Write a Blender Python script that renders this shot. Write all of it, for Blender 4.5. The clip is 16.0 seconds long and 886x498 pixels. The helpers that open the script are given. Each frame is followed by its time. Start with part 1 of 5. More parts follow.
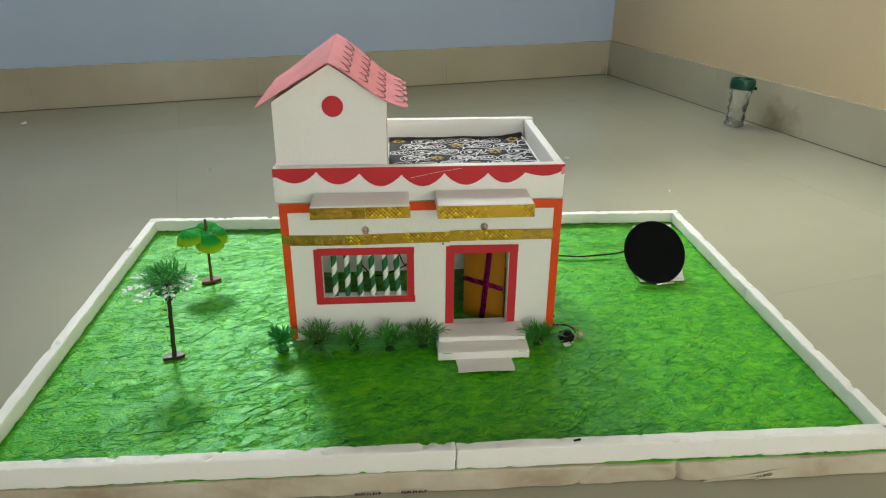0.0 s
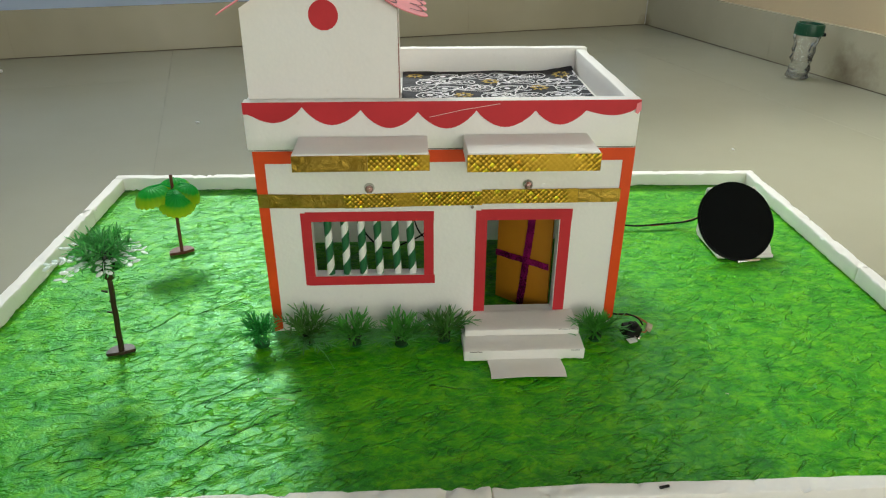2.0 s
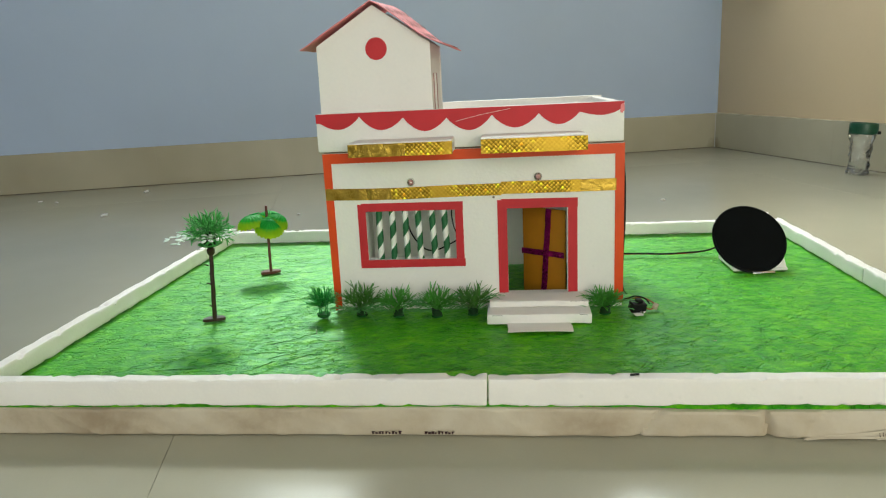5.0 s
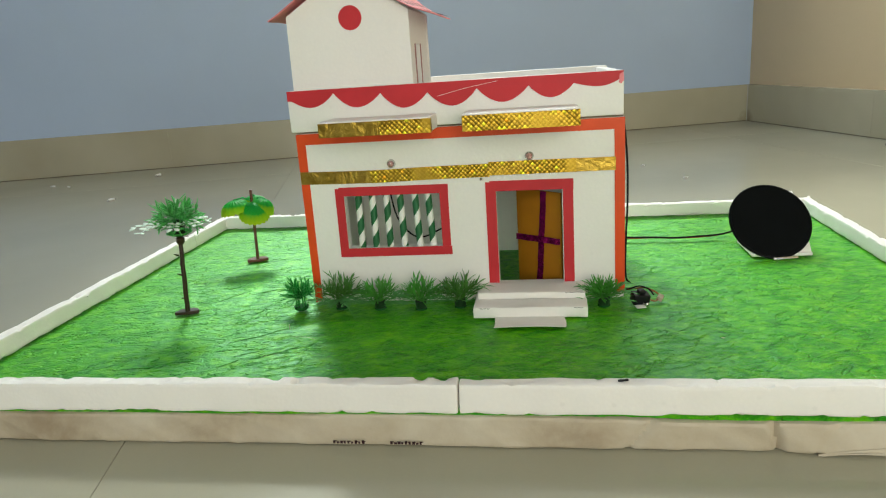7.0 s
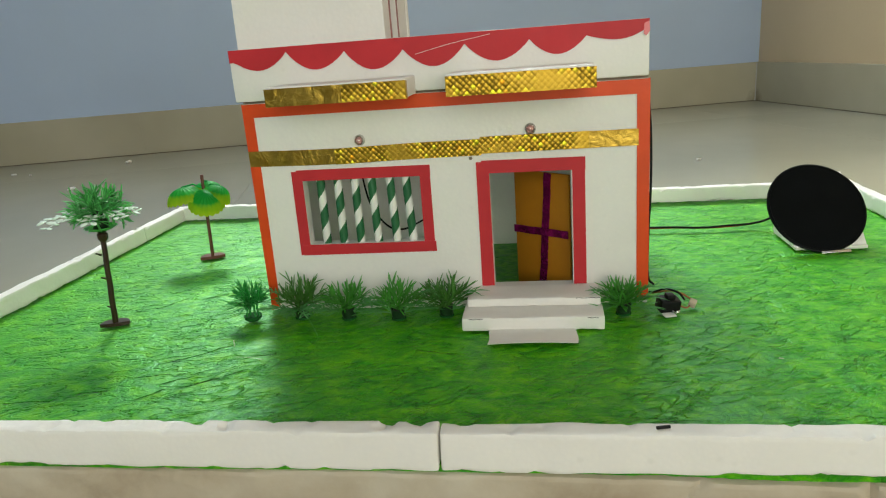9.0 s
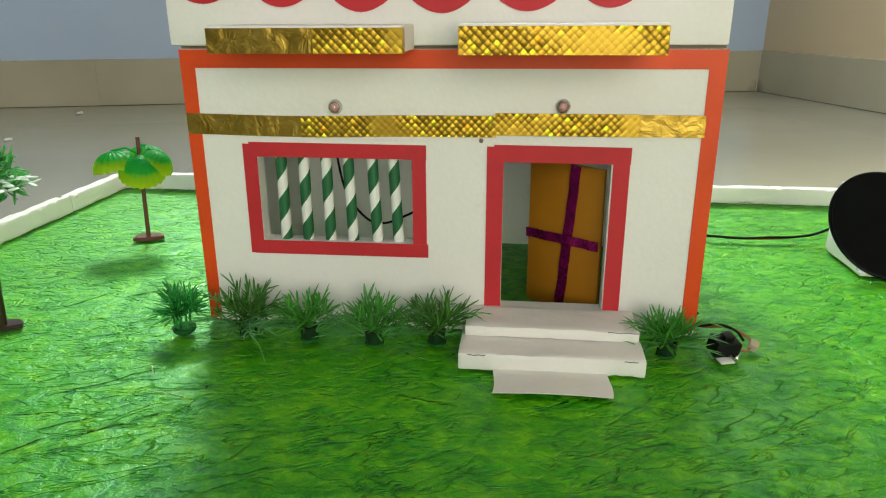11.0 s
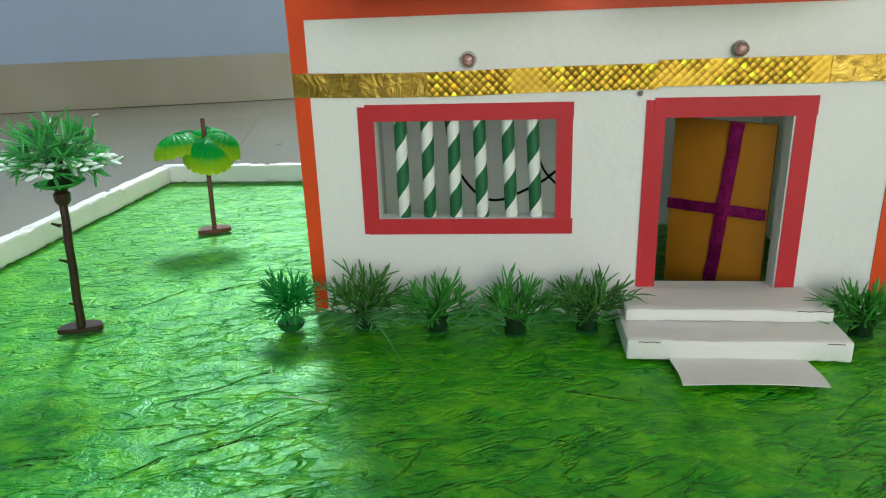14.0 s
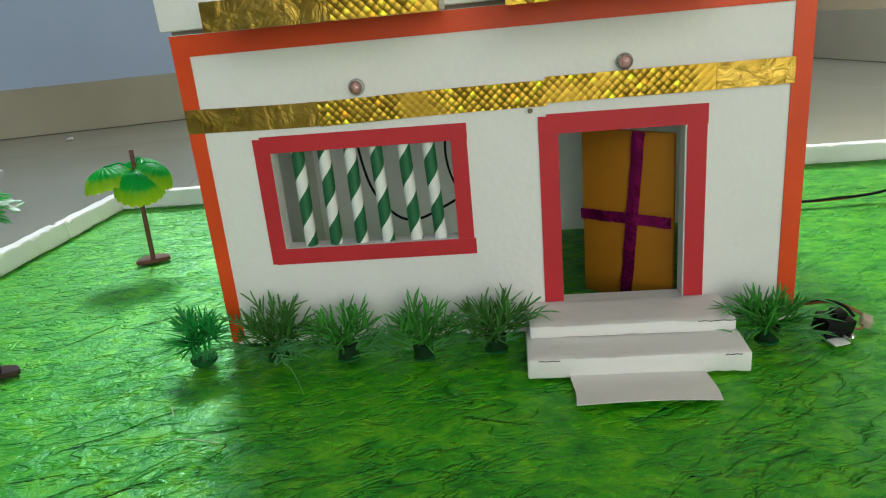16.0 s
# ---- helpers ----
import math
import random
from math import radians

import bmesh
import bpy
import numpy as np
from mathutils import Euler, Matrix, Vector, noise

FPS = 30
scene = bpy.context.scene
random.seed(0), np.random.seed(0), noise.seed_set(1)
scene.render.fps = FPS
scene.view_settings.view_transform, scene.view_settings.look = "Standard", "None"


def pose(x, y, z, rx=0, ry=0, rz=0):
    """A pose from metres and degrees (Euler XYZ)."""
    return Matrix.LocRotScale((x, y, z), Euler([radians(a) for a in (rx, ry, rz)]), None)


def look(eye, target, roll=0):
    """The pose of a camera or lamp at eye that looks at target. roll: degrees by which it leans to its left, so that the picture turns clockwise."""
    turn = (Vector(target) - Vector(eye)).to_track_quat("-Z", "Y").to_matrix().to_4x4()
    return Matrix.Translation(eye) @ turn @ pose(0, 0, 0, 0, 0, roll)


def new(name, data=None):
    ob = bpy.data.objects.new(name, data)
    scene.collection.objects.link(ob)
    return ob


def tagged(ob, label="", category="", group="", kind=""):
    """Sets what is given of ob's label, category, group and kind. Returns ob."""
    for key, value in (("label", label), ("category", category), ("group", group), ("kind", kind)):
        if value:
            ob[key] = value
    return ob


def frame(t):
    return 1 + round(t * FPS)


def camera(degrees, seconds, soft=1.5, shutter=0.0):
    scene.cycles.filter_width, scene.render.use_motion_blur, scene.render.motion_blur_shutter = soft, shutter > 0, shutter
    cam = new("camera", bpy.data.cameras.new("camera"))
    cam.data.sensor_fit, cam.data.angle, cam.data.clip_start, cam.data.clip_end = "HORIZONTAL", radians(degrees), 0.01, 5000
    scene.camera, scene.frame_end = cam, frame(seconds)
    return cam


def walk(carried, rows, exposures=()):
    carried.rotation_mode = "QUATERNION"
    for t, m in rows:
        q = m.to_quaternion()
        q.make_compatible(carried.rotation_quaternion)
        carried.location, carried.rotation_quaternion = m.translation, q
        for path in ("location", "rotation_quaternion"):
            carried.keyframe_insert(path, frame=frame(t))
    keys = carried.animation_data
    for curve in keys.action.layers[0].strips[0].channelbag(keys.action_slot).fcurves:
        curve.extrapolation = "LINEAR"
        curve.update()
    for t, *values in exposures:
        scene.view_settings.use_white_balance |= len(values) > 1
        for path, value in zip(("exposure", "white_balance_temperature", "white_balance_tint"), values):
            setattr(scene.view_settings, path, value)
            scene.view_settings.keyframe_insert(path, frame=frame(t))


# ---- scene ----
cam = camera(65.58, 16.0, soft=1.15)
PATH = [
    (0, (-0.0245, -0.6883, 0.4286), (0.1061, 1.1248, -0.4053), 0.31),
    (0.5, (-0.0263, -0.6502, 0.4127), (0.0569, 1.1475, -0.4598), -0.52),
    (1, (-0.0210, -0.6032, 0.3927), (0.0617, 1.1819, -0.5053), -1.27),
    (1.5, (-0.0223, -0.5614, 0.3708), (0.0876, 1.2160, -0.5396), -0.44),
    (2, (-0.0234, -0.5196, 0.3492), (0.0595, 1.2546, -0.5702), 0.23),
    (2.5, (-0.0220, -0.5259, 0.3064), (0.0619, 1.2397, -0.6294), -0.24),
    (3, (-0.0084, -0.6116, 0.2891), (0.1144, 1.2745, -0.3649), -1.11),
    (3.5, (-0.0046, -0.6654, 0.2704), (0.0134, 1.2382, -0.3426), -5.17),
    (4, (0.0138, -0.6839, 0.2577), (0.0243, 1.2741, -0.1497), -4.36),
    (4.5, (0.0294, -0.6938, 0.2446), (-0.0806, 1.2593, -0.1718), -2.56),
    (4.7, (0.0354, -0.6943, 0.2383), (-0.1313, 1.2494, -0.2024), -2.65),
    (6.8, (0.0856, -0.6441, 0.2293), (-0.2009, 1.2642, -0.2962), -3.52),
    (7, (0.0851, -0.6321, 0.2270), (-0.2182, 1.2733, -0.2996), -4.00),
    (7.5, (0.0875, -0.6045, 0.2210), (-0.2136, 1.2951, -0.3275), -3.68),
    (8, (0.0857, -0.5778, 0.2173), (-0.2618, 1.3131, -0.3337), -4.84),
    (8.5, (0.0871, -0.5422, 0.2091), (-0.2327, 1.3551, -0.3366), -4.28),
    (9, (0.0774, -0.5127, 0.2003), (-0.2144, 1.3843, -0.3619), -4.34),
    (9.2, (0.0715, -0.5006, 0.1987), (-0.2013, 1.3967, -0.3720), -3.65),
    (11.3, (0.0422, -0.3722, 0.1790), (-0.1680, 1.5096, -0.4649), -0.26),
    (11.5, (0.0400, -0.3599, 0.1684), (-0.1741, 1.5221, -0.4738), -0.82),
    (12, (0.0448, -0.3411, 0.1551), (-0.2203, 1.5458, -0.4529), -2.08),
    (12.5, (0.0485, -0.3341, 0.1497), (-0.2076, 1.5513, -0.4664), -2.00),
    (13, (0.0431, -0.3286, 0.1435), (-0.1669, 1.5545, -0.4968), -2.19),
    (13.5, (0.0059, -0.3375, 0.1491), (-0.2292, 1.5409, -0.4964), -2.74),
    (14, (-0.0361, -0.3518, 0.1574), (-0.2445, 1.5323, -0.4802), -2.09),
    (14.5, (-0.0560, -0.3615, 0.1700), (-0.2511, 1.5183, -0.4845), -3.02),
    (15, (-0.0669, -0.3618, 0.1670), (-0.1924, 1.5133, -0.5172), -2.49),
    (15.5, (-0.0377, -0.3527, 0.1697), (-0.2231, 1.5165, -0.5171), -4.14),
    (16, (0.0155, -0.3411, 0.1679), (-0.2033, 1.5384, -0.4801), -5.53),
]
EXPOSURES = [(0, -0.56, 6550, 7), (1.5, -0.54, 6550, 7), (3.5, -0.36, 6550, 7), (4.5, -0.32, 6550, 7), (7, -0.27, 6550, 7), (9, -0.37, 6550, 7), (11.5, -0.17, 6700, 7), (12.5, -0.11, 6750, 7), (13.2, -0.11, 6550, 7), (14, -0.27, 5900, 7), (14.5, -0.37, 5850, 7), (15.2, -0.46, 5850, 7), (16, -0.42, 6050, 7)]
walk(cam, [(t, look(eye, target, roll)) for t, eye, target, roll in PATH], EXPOSURES)

# ---- world, sun and large lights ----
ROOM = pose(0.751, 1.80, -0.030, 0, 0, 15.0)      # room corner, floor level; -x along the blue wall, -y along the cream wall
ROOM_W, ROOM_D, ROOM_H = 3.7, 3.5, 2.9
WIN = (-1.70, -0.12, 1.12, 2.13)                  # window in the blue wall: x from, to, z from, to
FILLWIN = (-1.9, -0.3, 0.12, 1.18)                # unseen low wide window, added in the wall behind the camera for fill
WINDOW_POWER, FILL_POWER = 46.0, 32.0

world = bpy.data.worlds.new("sky")
scene.world = world
world.use_nodes = True
wn = world.node_tree.nodes
sky = wn.new("ShaderNodeTexSky")
sky.sky_type, sky.sun_disc = "NISHITA", False
sky.sun_elevation, sky.sun_rotation = radians(46), radians(-18)
wn["Background"].inputs["Strength"].default_value = 0.1
world.node_tree.links.new(sky.outputs[0], wn["Background"].inputs["Color"])

sun = new("sun", bpy.data.lights.new("sun", "SUN"))
sun.data.energy, sun.data.angle, sun.data.color = 3.4, radians(10), (0.93, 1.0, 0.92)
sun.matrix_world = look((-2.15, 6.61, 7.20), (0, 0, 0))      # a bright gap in a veiled sky


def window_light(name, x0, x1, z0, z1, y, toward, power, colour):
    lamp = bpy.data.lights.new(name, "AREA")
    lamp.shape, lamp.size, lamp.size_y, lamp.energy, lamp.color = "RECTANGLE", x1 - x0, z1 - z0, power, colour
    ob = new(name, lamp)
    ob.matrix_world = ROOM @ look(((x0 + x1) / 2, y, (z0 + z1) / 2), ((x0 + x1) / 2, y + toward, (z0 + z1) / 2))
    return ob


window_light("window_daylight", WIN[0], WIN[1], WIN[2], WIN[3], 0.10, -1, WINDOW_POWER, (0.90, 0.98, 1.0))
# fill light on the house front, set in the added rear window
window_light("rear_fill_light", FILLWIN[0], FILLWIN[1], FILLWIN[2], FILLWIN[3], -ROOM_D - 0.10, 1, FILL_POWER, (0.96, 0.945, 0.79))

# ---- materials ----


class Nodes:
    """A short way to wire a node material."""

    def __init__(self, name, rough=0.5, metal=0.0, spec=0.5):
        self.m = bpy.data.materials.new(name)
        self.m.use_nodes = True
        self.t = self.m.node_tree
        self.b = self.t.nodes["Principled BSDF"]
        self.set("Roughness", rough), self.set("Metallic", metal), self.set("Specular IOR Level", spec)
        self.co = self.n("ShaderNodeTexCoord").outputs["Object"]

    def n(self, kind):
        return self.t.nodes.new(kind)

    def put(self, socket, v):
        if isinstance(v, bpy.types.NodeSocket):
            self.t.links.new(v, socket)
        elif isinstance(v, (tuple, list)) and len(v) == 3 and socket.type == "RGBA":
            socket.default_value = (*v, 1)
        else:
            socket.default_value = v

    def set(self, name, v):
        self.put(self.b.inputs[name], v)
        return self

    def noise(self, scale, detail=4, rough=0.55, co=None, out="Fac", distort=0.0):
        k = self.n("ShaderNodeTexNoise")
        self.put(k.inputs["Vector"], co or self.co)
        k.inputs["Scale"].default_value, k.inputs["Detail"].default_value = scale, detail
        k.inputs["Roughness"].default_value, k.inputs["Distortion"].default_value = rough, distort
        return k.outputs[out]

    def voronoi(self, scale, feature="F1", co=None, out="Distance"):
        k = self.n("ShaderNodeTexVoronoi")
        k.feature = feature
        self.put(k.inputs["Vector"], co or self.co)
        k.inputs["Scale"].default_value = scale
        return k.outputs[out]

    def stretch(self, s, r=(0, 0, 0)):
        k = self.n("ShaderNodeMapping")
        self.put(k.inputs["Vector"], self.co)
        k.inputs["Scale"].default_value, k.inputs["Rotation"].default_value = s, r
        return k.outputs[0]

    def ramp(self, fac, stops):
        k = self.n("ShaderNodeValToRGB")
        self.put(k.inputs["Fac"], fac)
        e = k.color_ramp.elements
        while len(e) < len(stops):
            e.new(0.5)
        for s, (p, c) in zip(e, stops):
            s.position, s.color = p, (*c, 1) if len(c) == 3 else c
        return k.outputs["Color"]

    def math(self, op, a, b=0.0, c=0.0):
        k = self.n("ShaderNodeMath")
        k.operation = op
        for s, v in zip(k.inputs, (a, b, c)):
            self.put(s, v)
        return k.outputs[0]

    def vec(self, op, a, b=(0, 0, 0), scale=1.0):
        k = self.n("ShaderNodeVectorMath")
        k.operation = op
        self.put(k.inputs[0], a)
        if op == "SCALE":
            self.put(k.inputs["Scale"], scale)
        else:
            self.put(k.inputs[1], b)
        return k.outputs[0]

    def mix(self, fac, a, b, blend="MIX"):
        k = self.n("ShaderNodeMix")
        k.data_type, k.blend_type = "RGBA", blend
        self.put(k.inputs[0], fac), self.put(k.inputs[6], a), self.put(k.inputs[7], b)
        return k.outputs[2]

    def bump(self, height, strength=0.3, distance=0.001, base=None):
        k = self.n("ShaderNodeBump")
        self.put(k.inputs["Height"], height)
        k.inputs["Strength"].default_value, k.inputs["Distance"].default_value = strength, distance
        if base is not None:
            self.put(k.inputs["Normal"], base)
        self.set("Normal", k.outputs[0])
        return k.outputs[0]


def tone(c, k):
    return tuple(min(1, v * k) for v in c)


def painted(name, c, rough=0.5, spec=0.5, big=6.0, fine=400.0, vary=0.12, bump=0.15, dist=0.0005, metal=0.0):
    """A plain coloured surface with two scales of variation and fine relief."""
    k = Nodes(name, rough, metal, spec)
    a = k.ramp(k.noise(big, 5), [(0.3, tone(c, 1 - vary)), (0.7, tone(c, 1 + vary))])
    f = k.noise(fine, 3)
    k.set("Base Color", k.mix(k.math("MULTIPLY", f, 0.25), a, tone(c, 1 - 2 * vary)))
    k.set("Roughness", k.math("MULTIPLY_ADD", k.noise(big * 3, 4), 0.2, rough - 0.1))
    k.bump(f, bump, dist)
    return k.m


def foam_material():
    """Expanded polystyrene: beads pressed together, faint dirt."""
    k = Nodes("white_foam", 0.62, 0, 0.35)
    beads = k.voronoi(330.0, "F1")
    dirt = k.ramp(k.noise(14.0, 6, 0.65), [(0.30, (0.92, 0.875, 0.838)), (0.60, (0.955, 0.912, 0.876))])
    pits = k.math("MULTIPLY", k.ramp(k.voronoi(70.0, "F1"), [(0.07, (1, 1, 1)), (0.15, (0, 0, 0))]), k.ramp(k.noise(9.0, 3), [(0.50, (0, 0, 0)), (0.62, (1, 1, 1))]))
    c = k.mix(k.math("MULTIPLY", beads, 0.22), dirt, (0.70, 0.69, 0.67))
    k.set("Base Color", k.mix(k.math("MULTIPLY", pits, 0.12), c, (0.50, 0.48, 0.44)))
    n1 = k.bump(beads, 0.18, 0.0006)
    k.bump(k.noise(60.0, 5), 0.14, 0.0012, n1)
    through_light = k.n("ShaderNodeBsdfTranslucent")
    k.put(through_light.inputs["Color"], k.ramp(beads, [(0.35, (0.92, 0.93, 0.92)), (0.75, (1.0, 1.0, 1.0))]))
    both = k.n("ShaderNodeMixShader")
    both.inputs[0].default_value = 0.15
    k.t.links.new(k.b.outputs[0], both.inputs[1])
    k.t.links.new(through_light.outputs[0], both.inputs[2])
    k.t.links.new(both.outputs[0], k.t.nodes["Material Output"].inputs["Surface"])
    return k.m


# long folds in the lawn paper: start, direction, length
FOLDS = ((-0.196, -0.101, 0.78, 0.62, 0.056), (-0.204, -0.119, 0.98, 0.20, 0.025), (-0.180, -0.130, 0.81, 0.59, 0.027), (-0.166, -0.136, 0.83, 0.56, 0.048),
         (-0.187, -0.151, 0.73, 0.68, 0.022), (-0.265, 0.003, 0.55, 0.84, 0.042), (-0.228, 0.031, 0.80, 0.60, 0.046), (-0.137, -0.088, 0.96, 0.27, 0.026),
         (-0.276, -0.155, 0.99, 0.13, 0.035), (-0.232, -0.141, 0.97, 0.23, 0.022), (-0.344, -0.024, 0.88, 0.48, 0.025), (-0.014, -0.079, 0.97, -0.26, 0.035))


def grass_material():
    """Crumpled green craft paper with a dull gloss: blotchy, grainy, with fine wrinkles and long folds."""
    k = Nodes("green_paper", 0.42, 0, 0.63)
    blot = k.noise(62.0, 5, 0.62, k.stretch((0.9, 1.35, 1.0), (0, 0, -0.35)), distort=0.6)
    m1 = k.noise(130.0, 7, 0.66, k.stretch((0.9, 1.4, 1.0), (0, 0, 0.25)), distort=0.6)

    def ridges(scale, seed):
        """Short curved welts."""
        n = k.noise(scale, 3, 0.55, k.vec("ADD", k.stretch((1.0, 1.25, 1.0)), (seed, seed * 2.3, 0.0)), distort=0.9)
        return k.math("SUBTRACT", 1.0, k.math("MINIMUM", k.math("MULTIPLY", k.math("ABSOLUTE", k.math("SUBTRACT", n, 0.5)), 7.0), 1.0))

    welt, small_welt = ridges(62.0, 0.0), ridges(150.0, 3.7)
    m = k.math("ADD", k.math("MULTIPLY", blot, 0.46), k.math("MULTIPLY", m1, 0.46))
    # welts also get a lighter colour, painting in the light on their crests
    m = k.math("ADD", m, k.math("ADD", k.math("MULTIPLY", welt, 0.04), k.math("MULTIPLY", small_welt, 0.05)))
    c = k.ramp(m, [(0.36, (0.014, 0.175, 0.001)), (0.45, (0.028, 0.275, 0.001)), (0.52, (0.066, 0.370, 0.001)), (0.61, (0.155, 0.510, 0.002))])
    flecks = k.ramp(k.noise(300.0, 5, 0.70), [(0.50, (0, 0, 0)), (0.70, (1, 1, 1))])
    c = k.mix(k.math("MULTIPLY", flecks, 0.14), c, (0.012, 0.180, 0.001))
    k.set("Base Color", c)
    k.set("Roughness", k.math("MULTIPLY_ADD", k.noise(90.0, 5), 0.24, 0.29))

    def wrinkles(scale, thin, seed, turn, long):
        """Thin, wavy creases that run mostly one way and break off."""
        lie = k.n("ShaderNodeMapping")
        k.put(lie.inputs["Vector"], k.stretch((1.0, 1.0, 1.0), (0, 0, -turn)))
        lie.inputs["Scale"].default_value, lie.inputs["Location"].default_value = (1.0, long, 1.0), (seed * 3.1, seed * 5.7, seed)
        n = k.noise(scale, 3, 0.50, lie.outputs[0], distort=0.55)
        return k.math("SUBTRACT", 1.0, k.math("MINIMUM", k.math("MULTIPLY", k.math("ABSOLUTE", k.math("SUBTRACT", n, 0.5)), thin), 1.0))

    def here(scale, lo, hi, seed):
        return k.ramp(k.noise(scale, 3, co=k.stretch((1.0, 1.2, 1.0), (0, 0, seed))), [(lo, (0, 0, 0)), (hi, (1, 1, 1))])

    folds = None
    waver = k.math("MULTIPLY", k.math("SUBTRACT", k.noise(55.0, 4, 0.6), 0.5), 0.006)
    for x0, y0, dx, dy, ln in FOLDS:
        p = k.vec("SUBTRACT", k.co, (x0, y0 - 0.06, 0.0))
        q = k.n("ShaderNodeVectorMath")
        q.operation = "DOT_PRODUCT"
        k.put(q.inputs[0], p)
        k.put(q.inputs[1], (-dy, dx, 0.0))
        across = k.math("ABSOLUTE", k.math("ADD", q.outputs["Value"], waver))
        q = k.n("ShaderNodeVectorMath")
        q.operation = "DOT_PRODUCT"
        k.put(q.inputs[0], p)
        k.put(q.inputs[1], (dx, dy, 0.0))
        ends = k.math("SUBTRACT", 1.0, k.math("MINIMUM", k.math("POWER", k.math("ABSOLUTE", k.math("MULTIPLY_ADD", q.outputs["Value"], 2.0 / ln, -1.0)), 4.0), 1.0))
        line = k.math("MULTIPLY", k.math("SUBTRACT", 1.0, k.math("MINIMUM", k.math("MULTIPLY", across, 1 / 0.0011), 1.0)), ends)
        folds = line if folds is None else k.math("MAXIMUM", folds, line)
    low = k.math("MULTIPLY", k.math("MULTIPLY", wrinkles(26.0, 34.0, 0.2, 0.50, 2.6), here(26.0, 0.44, 0.54, 0.4)), -1.0)
    wide = k.math("MULTIPLY", k.math("MULTIPLY", wrinkles(40.0, 22.0, 1.1, 0.20, 2.4), here(34.0, 0.42, 0.54, 1.4)), -1.0)
    fine = k.math("MULTIPLY", k.math("MULTIPLY", wrinkles(75.0, 13.0, 2.3, 0.80, 2.0), here(40.0, 0.40, 0.55, 1.0)), -1.0)
    n0 = k.bump(k.math("MULTIPLY", folds, -1.0), 1.0, 0.0048)
    n1 = k.bump(low, 0.9, 0.0016, n0)
    n2 = k.bump(wide, 0.75, 0.0012, n1)
    n3 = k.bump(fine, 0.40, 0.0005, n2)
    n3 = k.bump(welt, 0.25, 0.0008, n3)
    n3 = k.bump(small_welt, 0.25, 0.0005, n3)
    n4 = k.bump(k.noise(170.0, 4, 0.62, k.stretch((1.0, 1.5, 1.0))), 0.35, 0.0009, n3)
    k.bump(k.noise(600.0, 3, 0.6), 0.40, 0.0004, n4)
    k.set("Specular Tint", (0.38, 1.0, 0.66))
    return k.m


def hologram_material(name, flat=False):
    """Gold reflective tape with small tilted diamond facets."""
    k = Nodes(name, 0.40, 1.0, 0.5)
    u = k.stretch((330.0, 330.0, 330.0), (0, radians(45), 0))
    cell = k.vec("FLOOR", u)
    w = k.n("ShaderNodeTexWhiteNoise")
    k.put(w.inputs["Vector"], cell)
    rnd = w.outputs["Color"]
    patch = k.noise(26.0, 2)
    if flat:
        k.set("Base Color", k.ramp(k.noise(120.0, 5), [(0.3, (0.27, 0.165, 0.022)), (0.7, (0.46, 0.30, 0.055))]))
        k.set("Roughness", 0.30)
        k.bump(k.noise(110.0, 5, 0.6, distort=0.8), 0.7, 0.0016)
        return k.m
    hue = k.ramp(w.outputs["Value"], [(0.0, (0.33, 0.195, 0.022)), (0.78, (0.45, 0.28, 0.030)), (0.86, (0.60, 0.52, 0.03)), (0.93, (0.45, 0.28, 0.03)), (1.0, (0.62, 0.27, 0.015))])
    k.set("Base Color", k.mix(k.ramp(patch, [(0.36, (0, 0, 0)), (0.50, (1, 1, 1))]), (0.44, 0.275, 0.035), hue))
    g = k.n("ShaderNodeNewGeometry")
    inside = k.vec("SUBTRACT", k.vec("SUBTRACT", u, cell), (0.5, 0.5, 0.5))
    lens_tilt = k.vec("MULTIPLY", inside, (0.56, 0.0, 0.56))
    loose = k.vec("SCALE", k.vec("SUBTRACT", rnd, (0.5, 0.5, 0.5)), scale=0.20)
    tilt = k.vec("SCALE", k.vec("ADD", lens_tilt, loose), scale=k.ramp(patch, [(0.36, (0.20,) * 3), (0.50, (1.0,) * 3)]))
    k.set("Normal", k.vec("NORMALIZE", k.vec("ADD", g.outputs["Normal"], tilt)))
    return k.m


def floor_material():
    """Polished vitrified tile, pale grey-beige with faint clouding and smears."""
    k = Nodes("vitrified_tile", 0.2, 0, 0.5)
    c = k.ramp(k.noise(3.0, 6, 0.6), [(0.3, (0.372, 0.352, 0.262)), (0.7, (0.408, 0.388, 0.296))])
    k.set("Base Color", k.mix(k.math("MULTIPLY", k.noise(420.0, 2), 0.18), c, (0.28, 0.27, 0.23)))
    k.set("Roughness", k.ramp(k.noise(2.2, 3, 0.5), [(0.3, (0.17,) * 3), (0.75, (0.24,) * 3)]))
    k.bump(k.noise(7.0, 2), 0.02, 0.002)
    return k.m


